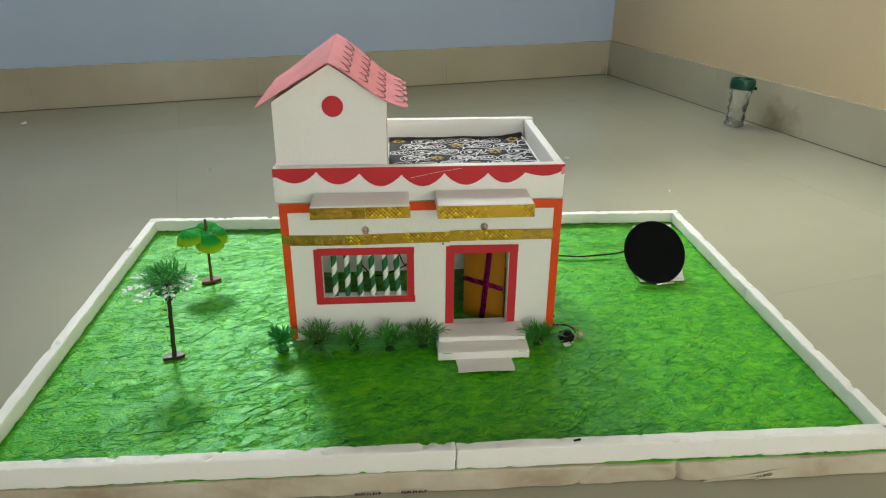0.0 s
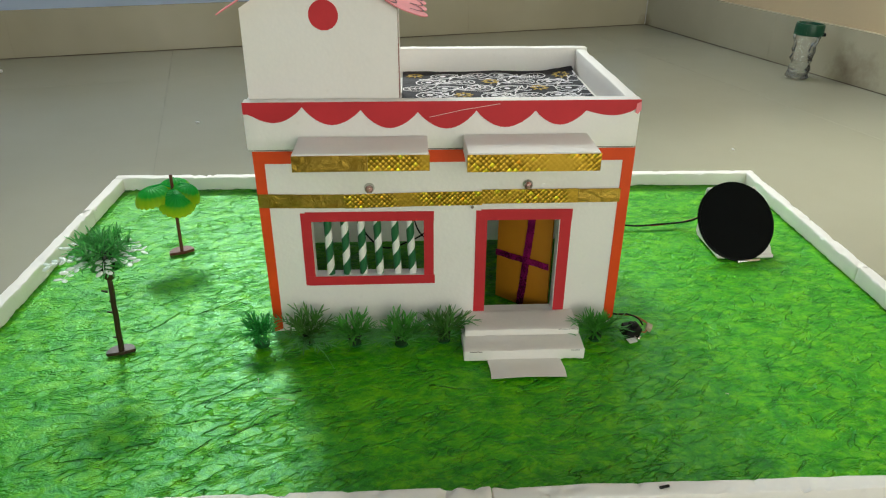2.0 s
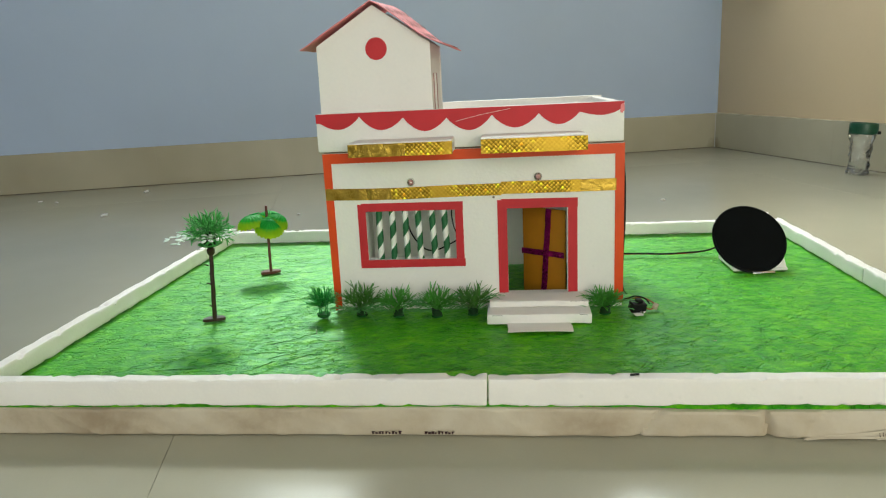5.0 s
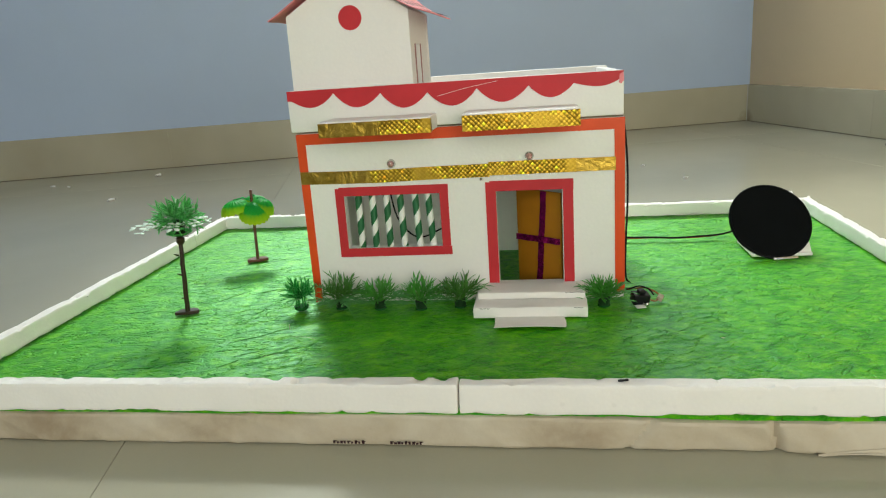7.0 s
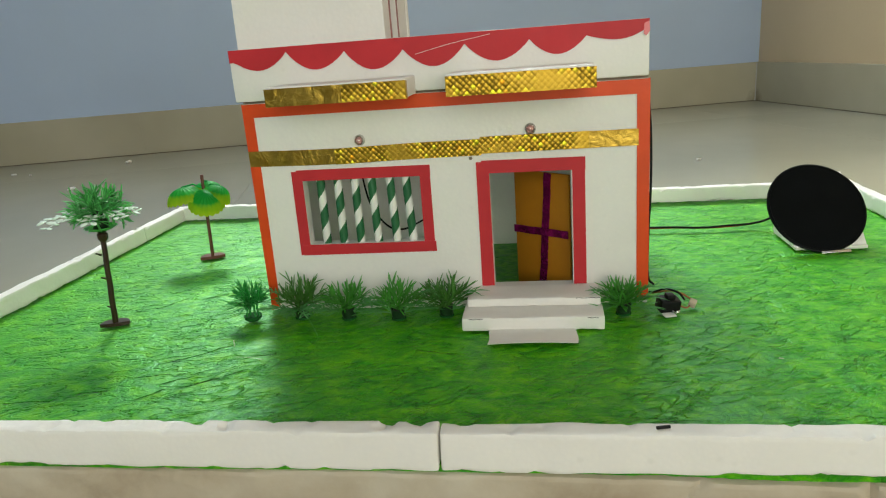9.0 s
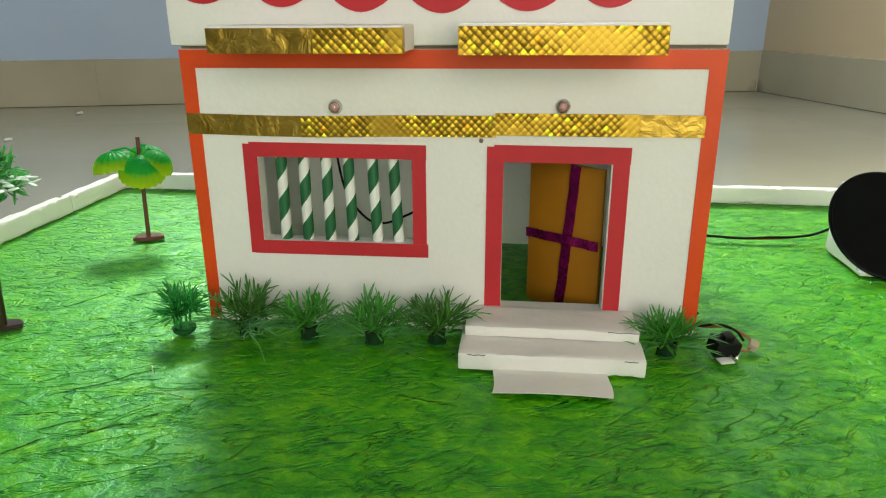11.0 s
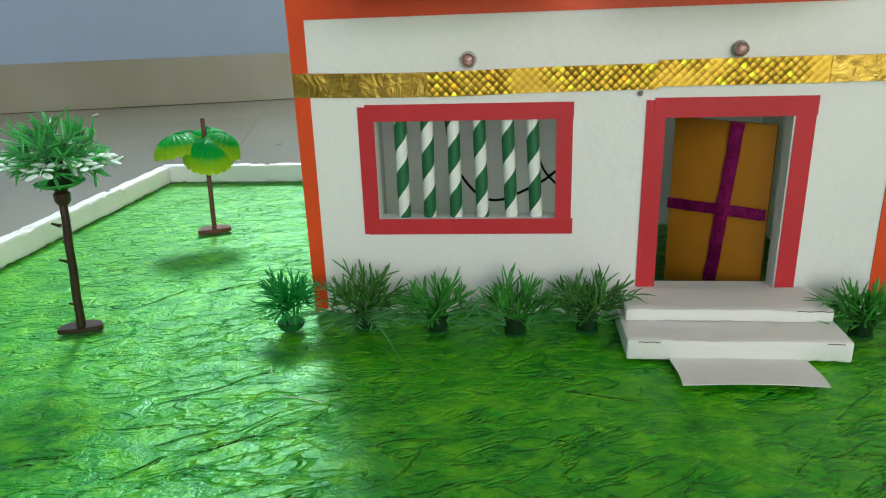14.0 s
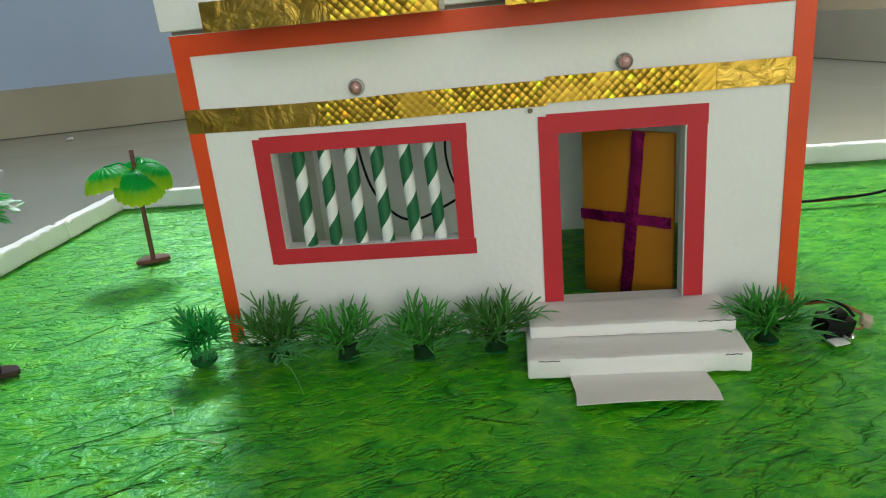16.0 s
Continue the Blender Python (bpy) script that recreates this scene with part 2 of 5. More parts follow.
def skirting_material():
    k = Nodes("skirting_tile", 0.25, 0, 0.5)
    c = k.ramp(k.noise(5.0, 3, 0.5), [(0.3, (0.46, 0.415, 0.300)), (0.7, (0.52, 0.475, 0.355))])
    stain = k.math("MULTIPLY", k.ramp(k.noise(2.2, 3, 0.5), [(0.50, (0, 0, 0)), (0.80, (1, 1, 1))]), 0.22)
    place = k.n("ShaderNodeNewGeometry").outputs["Position"]
    for spot, wide in (((0.975, 0.985, -0.020), 0.085), ((0.752, 1.780, -0.030), 0.038)):
        q = k.n("ShaderNodeVectorMath")
        q.operation = "DISTANCE"
        k.put(q.inputs[0], place)
        k.put(q.inputs[1], spot)
        near = k.math("ADD", k.math("DIVIDE", q.outputs["Value"], wide), k.math("MULTIPLY", k.math("SUBTRACT", k.noise(22.0, 5, 0.65), 0.5), 1.6))
        stain = k.math("MAXIMUM", stain, k.math("MULTIPLY", k.ramp(near, [(0.15, (1, 1, 1)), (1.1, (0, 0, 0))]), 0.58))
    k.set("Base Color", k.mix(stain, c, (0.13, 0.075, 0.035)))
    k.set("Roughness", k.ramp(k.noise(8.0, 5), [(0.3, (0.16,) * 3), (0.7, (0.24,) * 3)]))
    return k.m


def cardboard_material():
    """Board edge wrapped in soiled white paper."""
    k = Nodes("soiled_paper_wrap", 0.6, 0, 0.35)
    c = k.ramp(k.noise(13.0, 6, 0.62, distort=0.2), [(0.28, (0.33, 0.255, 0.175)), (0.46, (0.47, 0.395, 0.295)), (0.64, (0.55, 0.485, 0.385))])
    k.set("Base Color", c)
    k.bump(k.noise(45.0, 6, 0.6), 0.5, 0.0015)
    return k.m


def glass_material(name, colour=(1, 1, 1), rough=0.02):
    k = Nodes(name, rough, 0, 0.5)
    k.set("Transmission Weight", 1.0).set("Base Color", colour).set("IOR", 1.45)
    return k.m


def leaf_plastic(name, c, rough, through_share, vary=0.35):
    """Thin moulded plastic needles that let some light through."""
    k = Nodes(name, rough, 0, 0.5)
    col = k.ramp(k.noise(90.0, 4), [(0.3, tone(c, 1 - vary)), (0.7, tone(c, 1 + vary))])
    k.set("Base Color", col)
    k.bump(k.noise(600.0, 3), 0.2, 0.0004)
    glow = k.n("ShaderNodeBsdfTranslucent")
    k.put(glow.inputs["Color"], k.mix(0.5, col, tone(c, 2.2)))
    both = k.n("ShaderNodeMixShader")
    both.inputs[0].default_value = through_share
    k.t.links.new(k.b.outputs[0], both.inputs[1])
    k.t.links.new(glow.outputs[0], both.inputs[2])
    k.t.links.new(both.outputs[0], k.t.nodes["Material Output"].inputs["Surface"])
    return k.m


def fan_leaf_material():
    """Moulded plastic leaf, green in the middle and yellow towards its edge."""
    k = Nodes("fan_leaf_plastic", 0.42, 0, 0.4)
    a = k.n("ShaderNodeAttribute")
    a.attribute_name = "reach"
    f = k.math("ADD", a.outputs["Fac"], k.math("MULTIPLY", k.math("SUBTRACT", k.noise(180.0, 3), 0.5), 0.15))
    k.set("Base Color", k.ramp(f, [(0.0, (0.015, 0.44, 0.10)), (0.50, (0.03, 0.50, 0.07)), (0.64, (0.40, 0.60, 0.03)), (1.0, (0.75, 0.80, 0.04))]))
    glow = k.n("ShaderNodeBsdfTranslucent")
    k.put(glow.inputs["Color"], k.ramp(f, [(0.0, (0.04, 0.60, 0.12)), (0.50, (0.10, 0.70, 0.10)), (0.66, (0.70, 0.90, 0.06)), (1.0, (0.95, 0.95, 0.10))]))
    both = k.n("ShaderNodeMixShader")
    both.inputs[0].default_value = 0.40
    k.t.links.new(k.b.outputs[0], both.inputs[1])
    k.t.links.new(glow.outputs[0], both.inputs[2])
    k.t.links.new(both.outputs[0], k.t.nodes["Material Output"].inputs["Surface"])
    return k.m


FOAM, GRASS, FLOOR, SKIRT, WRAP = foam_material(), grass_material(), floor_material(), skirting_material(), cardboard_material()
HOLO, GOLD = hologram_material("hologram_gold_tape"), hologram_material("plain_gold_tape", True)
RED = painted("red_paper_tape", (0.52, 0.027, 0.036), 0.5, 0.25, 30, 500, 0.10)
ORANGE = painted("orange_tape", (0.72, 0.070, 0.010), 0.42, 0.3, 30, 500, 0.10)
PINK = painted("pink_card", (0.78, 0.25, 0.27), 0.62, 0.2, 25, 500, 0.10)
INK = painted("black_ink", (0.035, 0.012, 0.015), 0.6, 0.3, 30, 400, 0.2)
BLUE = painted("blue_wall_paint", (0.49, 0.59, 0.78), 0.55, 0.35, 1.2, 160, 0.07, 0.1, 0.001)
CREAM = painted("cream_wall_paint", (0.68, 0.525, 0.335), 0.55, 0.35, 1.2, 160, 0.07, 0.1, 0.001)
CEILING_PAINT = painted("white_ceiling_paint", (0.78, 0.77, 0.74), 0.7, 0.3, 1.0, 120, 0.04)
GRIME = painted("dark_grimy_joint", (0.11, 0.085, 0.055), 0.8, 0.2, 14, 200, 0.5)
GROUT = painted("grey_grout", (0.30, 0.28, 0.22), 0.8, 0.2, 30, 300, 0.2)
WHITE_PAPER = painted("white_paper", (0.80, 0.77, 0.73), 0.6, 0.3, 30, 500, 0.05)
DOORCARD = painted("ochre_card", (0.43, 0.170, 0.008), 0.6, 0.3, 30, 400, 0.10)
RIBBON = painted("magenta_foil_ribbon", (0.42, 0.014, 0.20), 0.26, 0.6, 120, 260, 0.3, 0.5, 0.0008, 0.85)
STRAW_GREEN = painted("green_straw_paper", (0.018, 0.125, 0.045), 0.5, 0.4, 60, 600, 0.1)
STRAW_WHITE = painted("white_straw_paper", (0.78, 0.77, 0.73), 0.5, 0.4, 60, 600, 0.05)
BROWN = painted("dark_brown_plastic", (0.035, 0.012, 0.010), 0.32, 0.5, 120, 700, 0.25)
REDBROWN = painted("reddish_brown_plastic", (0.13, 0.032, 0.022), 0.30, 0.5, 120, 700, 0.2)
LEAF = leaf_plastic("green_plastic_needle", (0.034, 0.320, 0.058), 0.30, 0.28)
LEAF_CROWN = leaf_plastic("bright_green_plastic_needle", (0.140, 0.450, 0.150), 0.22, 0.48)
LEAF_OLIVE = leaf_plastic("olive_plastic_needle", (0.070, 0.225, 0.032), 0.34, 0.24)
LEAF_FADED = leaf_plastic("faded_green_plastic_needle", (0.105, 0.340, 0.100), 0.40, 0.25)
SLOT = painted("dull_pink_tape", (0.40, 0.16, 0.15), 0.5, 0.3, 60, 500, 0.1)
LEAF_DARK = leaf_plastic("dark_green_plastic_needle", (0.085, 0.350, 0.046), 0.34, 0.32)
# pale base colour stands in for the window's gloss on green leaves
LEAF_SHEEN = painted("leaf_plastic_painted_sheen", (0.74, 0.86, 0.76), 0.20, 0.5, 90, 600, 0.2)
FANLEAF = fan_leaf_material()
BLACK = painted("black_plastic", (0.006, 0.006, 0.007), 0.46, 0.18, 60, 600, 0.2)
CELL = painted("black_solar_film", (0.003, 0.004, 0.005), 0.42, 0.07, 40, 600, 0.2)
WIRE_RED = painted("red_wire", (0.40, 0.03, 0.02), 0.4, 0.4, 60, 600, 0.1)
WIRE_BROWN = painted("copper_brown_wire", (0.30, 0.11, 0.03), 0.4, 0.4, 60, 600, 0.1)
METAL = painted("bright_metal", (0.72, 0.70, 0.68), 0.25, 0.5, 120, 700, 0.1, 0.1, 0.0003, 1.0)
GLASS = glass_material("clear_glass")
LED_CLEAR = glass_material("clear_led_resin", (0.96, 0.92, 0.91), 0.02)
LED_CORE = painted("pink_led_chip", (0.85, 0.42, 0.40), 0.3, 0.6, 120, 600, 0.1)
LED_CLEAR.node_tree.nodes["Principled BSDF"].inputs["Transmission Weight"].default_value = 0.96
MATT_GREEN = painted("matt_green_plastic", (0.015, 0.10, 0.022), 0.85, 0.08, 90, 600, 0.2)
FOOT = painted("black_green_plastic", (0.010, 0.035, 0.012), 0.4, 0.4, 90, 600, 0.3)
POLYTHENE = glass_material("crumpled_polythene", (0.86, 0.87, 0.84), 0.08)
POLYTHENE.node_tree.nodes["Principled BSDF"].inputs["Transmission Weight"].default_value = 0.97
LID = painted("dark_green_lid", (0.006, 0.075, 0.038), 0.35, 0.5, 60, 500, 0.15)
FABRIC = painted("dark_printed_cloth", (0.014, 0.011, 0.018), 0.75, 0.3, 60, 1500, 0.3, 0.4, 0.0005)
PRINT_WHITE = painted("white_cloth_print", (0.80, 0.77, 0.80), 0.75, 0.3, 90, 1500, 0.15)
PRINT_GOLD = painted("yellow_cloth_print", (0.50, 0.33, 0.06), 0.7, 0.3, 90, 1500, 0.15)
CARD = painted("grey_card_edge", (0.24, 0.20, 0.16), 0.8, 0.2, 60, 500, 0.25)
FIBRE = painted("pale_plastic_thread", (0.62, 0.68, 0.50), 0.35, 0.5, 90, 500, 0.1)
CEMENT = painted("grey_cement", (0.42, 0.37, 0.28), 0.85, 0.2, 20, 200, 0.2, 0.6, 0.003)
PIPE = painted("grey_wrapped_pipe", (0.60, 0.57, 0.50), 0.5, 0.4, 14, 150, 0.2, 0.5, 0.002)
FRAME_PAINT = painted("window_frame_paint", (0.55, 0.53, 0.50), 0.4, 0.5, 10, 200, 0.06)

# ---- building helpers ----
ORIGIN = {}
RNG = random.Random(7)


def thing(name, at, label, category, group="", kind=""):
    ob = new(name)
    ob.empty_display_size = 0.02
    ob.location = at
    ORIGIN[ob] = Vector(at)
    return tagged(ob, label, category, group, kind)


def mesh_of(name, bm, mats, origin, smooth):
    bmesh.ops.recalc_face_normals(bm, faces=bm.faces[:])
    me = bpy.data.meshes.new(name)
    bm.to_mesh(me)
    bm.free()
    if origin.length:
        me.transform(Matrix.Translation(-origin))
    for m in mats if isinstance(mats, (list, tuple)) else (mats,):
        me.materials.append(m)
    if smooth:
        me.polygons.foreach_set("use_smooth", [True] * len(me.polygons))
        me.set_sharp_from_angle(angle=radians(38))
    return me


def part(name, bm, material, parent, label="", smooth=True):
    """Links a bmesh, in world places, as one mesh under a thing or a part."""
    o = ORIGIN[parent]
    ob = new(name, mesh_of(name, bm, material, o, smooth))
    ob.parent = parent
    ORIGIN[ob] = o
    return tagged(ob, label)


def solo(name, bm, material, at, label, category, group="", kind="", smooth=True):
    """A top-level thing of one mesh, standing at that place."""
    ob = new(name, mesh_of(name, bm, material, Vector(at), smooth))
    ob.location = at
    ORIGIN[ob] = Vector(at)
    return tagged(ob, label, category, group, kind)


def box(bm, x0, x1, y0, y1, z0, z1, bevel=0.0, seg=2, m=None):
    made = bmesh.ops.create_cube(bm, size=1.0)["verts"]
    for v in made:
        v.co = ((x0 + x1) / 2 + v.co.x * (x1 - x0), (y0 + y1) / 2 + v.co.y * (y1 - y0), (z0 + z1) / 2 + v.co.z * (z1 - z0))
    if bevel:
        edges = list({e for v in made for e in v.link_edges})
        made = list({v for f in bmesh.ops.bevel(bm, geom=edges, offset=bevel, segments=seg, affect="EDGES", profile=0.5)["faces"] for v in f.verts} | {v for v in made if v.is_valid})
    if m is not None:
        bmesh.ops.transform(bm, matrix=m, verts=made)
    return made


def boxed(*a, **k):
    bm = bmesh.new()
    box(bm, *a, **k)
    return bm


def rough_box(x0, x1, y0, y1, z0, z1, bevel=0.0012, step=0.012, jitter=0.0004, bite=0.0, seed=0):
    """A hand-cut foam block: rounded edges, slightly wavy faces, nibbled along its top edges."""
    bm = boxed(x0, x1, y0, y1, z0, z1, bevel=bevel, seg=2)
    for axis, a, b in ((0, x0, x1), (1, y0, y1), (2, z0, z1)):
        n = int((b - a) / step)
        for i in range(1, n + 1):
            co = [0, 0, 0]
            co[axis] = a + (b - a) * i / (n + 1)
            no = [0, 0, 0]
            no[axis] = 1
            bmesh.ops.bisect_plane(bm, geom=bm.verts[:] + bm.edges[:] + bm.faces[:], plane_co=co, plane_no=no)
    for v in bm.verts:
        p = v.co * 55 + Vector((seed * 7.1, seed * 3.3, 0))
        v.co += noise.noise_vector(p) * jitter
        if bite:
            q = noise.noise(v.co * 130 + Vector((seed, 0, 0)))
            if v.co.z > z1 - bevel * 1.5 and q > 0.25:
                v.co.z -= bite * (q - 0.25)
            q = 0.6 * q + 0.6 * noise.noise(v.co * 330 + Vector((0, seed, 0)))
            if v.co.z < z0 + bevel * 1.5 and q < -0.12:
                v.co.z += 0.6 * bite * (-0.12 - q)
    return bm


def plate(xs, zs, holes, y0, y1):
    """An upright slab on the x-z plane, from y0 to y1, with rectangular holes through it."""
    xs = sorted(set(xs) | {h[0] for h in holes} | {h[1] for h in holes})
    zs = sorted(set(zs) | {h[2] for h in holes} | {h[3] for h in holes})
    bm = bmesh.new()
    grid = {}

    def v(i, j, y):
        if (i, j, y) not in grid:
            grid[i, j, y] = bm.verts.new((xs[i], y, zs[j]))
        return grid[i, j, y]

    def solid(i, j):
        if not (0 <= i < len(xs) - 1 and 0 <= j < len(zs) - 1):
            return False
        cx, cz = (xs[i] + xs[i + 1]) / 2, (zs[j] + zs[j + 1]) / 2
        return not any(h[0] < cx < h[1] and h[2] < cz < h[3] for h in holes)

    for i in range(len(xs) - 1):
        for j in range(len(zs) - 1):
            if not solid(i, j):
                continue
            for y in (y0, y1):
                bm.faces.new([v(i, j, y), v(i + 1, j, y), v(i + 1, j + 1, y), v(i, j + 1, y)])
            for di, dj, a, b in ((-1, 0, (i, j), (i, j + 1)), (1, 0, (i + 1, j), (i + 1, j + 1)), (0, -1, (i, j), (i + 1, j)), (0, 1, (i, j + 1), (i + 1, j + 1))):
                if not solid(i + di, j + dj):
                    bm.faces.new([v(*a, y0), v(*b, y0), v(*b, y1), v(*a, y1)])
    return bm


def tube(points, radius, sides=8, bm=None, taper=1.0):
    """A round cord through the points."""
    bm = bm or bmesh.new()
    pts = [Vector(p) for p in points]
    rings = []
    for i, p in enumerate(pts):
        d = (pts[min(i + 1, len(pts) - 1)] - pts[max(i - 1, 0)]).normalized()
        side = d.cross(Vector((0.13, 0.21, 0.97)))
        side = side.normalized() if side.length > 1e-4 else Vector((1, 0, 0))
        up = side.cross(d)
        r = radius * (1 + (taper - 1) * i / (len(pts) - 1))
        rings.append([bm.verts.new(p + side * r * math.cos(a) + up * r * math.sin(a)) for a in (2 * math.pi * k / sides for k in range(sides))])
    for a, b in zip(rings, rings[1:]):
        for k in range(sides):
            bm.faces.new((a[k], a[(k + 1) % sides], b[(k + 1) % sides], b[k]))
    bm.faces.new(rings[0])
    bm.faces.new(rings[-1])
    return bm


def smooth_line(points, n=8):
    """Points on a soft curve through the given ones."""
    p = [Vector(q) for q in points]
    p = [2 * p[0] - p[1]] + p + [2 * p[-1] - p[-2]]
    out = []
    for a, b, c, d in zip(p, p[1:], p[2:], p[3:]):
        for k in range(n):
            t = k / n
            out.append(0.5 * (2 * b + (c - a) * t + (2 * a - 5 * b + 4 * c - d) * t * t + (3 * b - a - 3 * c + d) * t ** 3))
    return out + [p[-2]]


def ribbon(points, width, normal, thick=0.0002, bm=None):
    """A flat stroke of that width along the points, lying across the normal."""
    bm = bm or bmesh.new()
    pts = [Vector(p) for p in points]
    normal = Vector(normal).normalized()
    rows = []
    for i, p in enumerate(pts):
        d = (pts[min(i + 1, len(pts) - 1)] - pts[max(i - 1, 0)]).normalized()
        s = d.cross(normal).normalized() * width / 2
        rows.append([bm.verts.new(q) for q in (p - s, p + s, p + s + normal * thick, p - s + normal * thick)])
    for a, b in zip(rows, rows[1:]):
        for k in range(4):
            bm.faces.new((a[k], a[(k + 1) % 4], b[(k + 1) % 4], b[k]))
    bm.faces.new(rows[0])
    bm.faces.new(rows[-1])
    return bm


def lathe(profile, sides=24, at=(0, 0, 0), bm=None):
    """A turned shape from (radius, height) pairs."""
    bm = bm or bmesh.new()
    at = Vector(at)
    rings = [[bm.verts.new(at + Vector((r * math.cos(a), r * math.sin(a), z))) for a in (2 * math.pi * k / sides for k in range(sides))] for r, z in profile]
    for a, b in zip(rings, rings[1:]):
        for k in range(sides):
            bm.faces.new((a[k], a[(k + 1) % sides], b[(k + 1) % sides], b[k]))
    bm.faces.new(rings[0])
    bm.faces.new(rings[-1])
    return bm


def extrude_outline(points, normal, thick, bm=None):
    """A flat slab with the given outline (in order), as thick as given along the normal."""
    bm = bm or bmesh.new()
    n = Vector(normal).normalized() * thick
    a = [bm.verts.new(Vector(p)) for p in points]
    b = [bm.verts.new(Vector(p) + n) for p in points]
    bm.faces.new(a)
    bm.faces.new(b[::-1])
    for i in range(len(a)):
        bm.faces.new((a[i], a[(i + 1) % len(a)], b[(i + 1) % len(a)], b[i]))
    return bm


def turned(bm, m):
    bmesh.ops.transform(bm, matrix=m, verts=bm.verts[:])
    return bm


# ---- the room ----
def room_structure(name, bm, mat, label, category, smooth=False):
    return solo(name, turned(bm, ROOM), mat, (0, 0, 0), label, category, kind="structure", smooth=smooth)


T = 0.36
floor = room_structure("floor", boxed(-ROOM_W - T, T, -ROOM_D - T, T, -0.08, -0.0009), GROUT, "pale polished vitrified tile floor with thin dark joints", "floor")
wall_north = room_structure("wall_north", plate([-ROOM_W - T, T], [-0.08, ROOM_H + 0.1], [WIN], 0.0, T), BLUE, "matt light blue painted wall with a window high up", "wall")
wall_south = room_structure("wall_south", plate([-ROOM_W - T, T], [-0.08, ROOM_H + 0.1], [FILLWIN], -ROOM_D - T, -ROOM_D), BLUE, "light blue painted wall with an added low wide window for fill light", "wall")
wall_east = room_structure("wall_east", boxed(0.0, T, -ROOM_D, 0.0, -0.08, ROOM_H + 0.1), CREAM, "cream painted wall with faint smudges", "wall")
wall_west = room_structure("wall_west", boxed(-ROOM_W - T, -ROOM_W, -ROOM_D, 0.0, -0.08, ROOM_H + 0.1), BLUE, "light blue painted plain wall", "wall")
ceiling = room_structure("ceiling", boxed(-ROOM_W, 0.0, -ROOM_D, 0.0, ROOM_H, ROOM_H + 0.08), CEILING_PAINT, "white painted ceiling", "ceiling")


def baseboard(name, x0, x1, y0, y1, along):
    """A run of skirting tiles, each a piece, with a rounded top edge."""
    run = thing(name, ROOM @ Vector((0, 0, 0)), "beige glazed skirting tiles with stains along the wall foot", "skirting", kind="structure")
    a, b = (x0, x1) if along == 0 else (y0, y1)
    n = max(1, round((b - a) / 0.6))
    for i in range(n):
        p, q = b - (b - a) * (i + 1) / n + 0.0001, b - (b - a) * i / n - 0.0001
        bm = boxed(p, q, y0, y1, 0.0, 0.116, bevel=0.0003, seg=1) if along == 0 else boxed(x0, x1, p, q, 0.0, 0.116, bevel=0.0003, seg=1)
        part("tile", turned(bm, ROOM), SKIRT, run)
    grime = boxed(a, b, y0 - 0.0016, y0 - 0.0002, 0.0002, 0.0015) if along == 0 else boxed(x0 - 0.0016, x0 - 0.0002, a, b, 0.0002, 0.0015)
    part("joint", turned(grime, ROOM), GRIME, run, "dark grimy joint between tile and floor", smooth=False)
    return run


def corner_joint():
    """The pale filler in the corner between two skirting runs."""
    return boxed(-0.0145, -0.0122, -0.0145, -0.0122, 0.0, 0.114, bevel=0.0004, seg=1)


baseboard("baseboard_north", -ROOM_W + 0.012, -0.012, -0.012, 0.0, 0)
east_run = baseboard("baseboard_east", -0.012, 0.0, -ROOM_D + 0.012, 0.0, 1)
part("corner_joint", turned(corner_joint(), ROOM), FRAME_PAINT, east_run, "pale filler in the corner")
baseboard("baseboard_west", -ROOM_W, -ROOM_W + 0.012, -ROOM_D + 0.012, 0.0, 1)
baseboard("baseboard_south", -ROOM_W + 0.012, -0.012, -ROOM_D, -ROOM_D + 0.012, 0)


def window(name, x0, x1, z0, z1, y0, y1):
    """A casement with two panes, a mullion and a sill."""
    w = thing(name, ROOM @ Vector(((x0 + x1) / 2, (y0 + y1) / 2, z0)), "plain two-pane window with a painted frame", "window", kind="structure")
    ym = (y0 + y1) / 2
    f = 0.045
    xm = (x0 + x1) / 2
    bm = plate([x0, x1], [z0, z1], [(x0 + f, xm - f / 2, z0 + f, z1 - f), (xm + f / 2, x1 - f, z0 + f, z1 - f)], ym - 0.025, ym + 0.025)
    part("window_frame", turned(bm, ROOM), FRAME_PAINT, w, smooth=False)
    for a, b in ((x0 + f, xm - f / 2), (xm + f / 2, x1 - f)):
        pane = part("pane", turned(boxed(a, b, ym - 0.003, ym + 0.003, z0 + f, z1 - f), ROOM), GLASS, w, smooth=False)
        pane.visible_shadow = False
    return w


window("window_1", *WIN, 0.13, 0.20)
# unseen window, added around the fill light
window("fill_window", *FILLWIN, -ROOM_D - 0.36, -ROOM_D - 0.20)

ground = solo("ground", boxed(-300, 300, -300, 300, -0.2, -0.12), CEMENT, (0, 0, 0), "bare grey ground outside the room", "ground", kind="structure", smooth=False)

# ---- the display board ----
BX0, BX1, BY0, BY1 = -0.4085, 0.434, -0.217, 0.344     # outside of the board
RIM, RIM_T = 0.018, 0.0115


def askew(p):
    """The board is not quite square: its edges run slightly out of true."""
    x, y, z = p
    f = (y - BY0) / (BY1 - BY0)
    left, right, far = min(max((-x - 0.30) / 0.09, 0), 1), min(max((x - 0.30) / 0.10, 0), 1), min(max((y - 0.24) / 0.08, 0), 1)
    return Vector((x + left * (0.0060 - 0.0100 * f) + right * (0.0040 * f - 0.0040), y + far * (0.003 - 0.009 * (x - BX0) / (BX1 - BX0)), z))


board = thing("display_board", (0, 0.06, -0.030), "foam display board with crinkled green paper lawn and white rim", "model base")


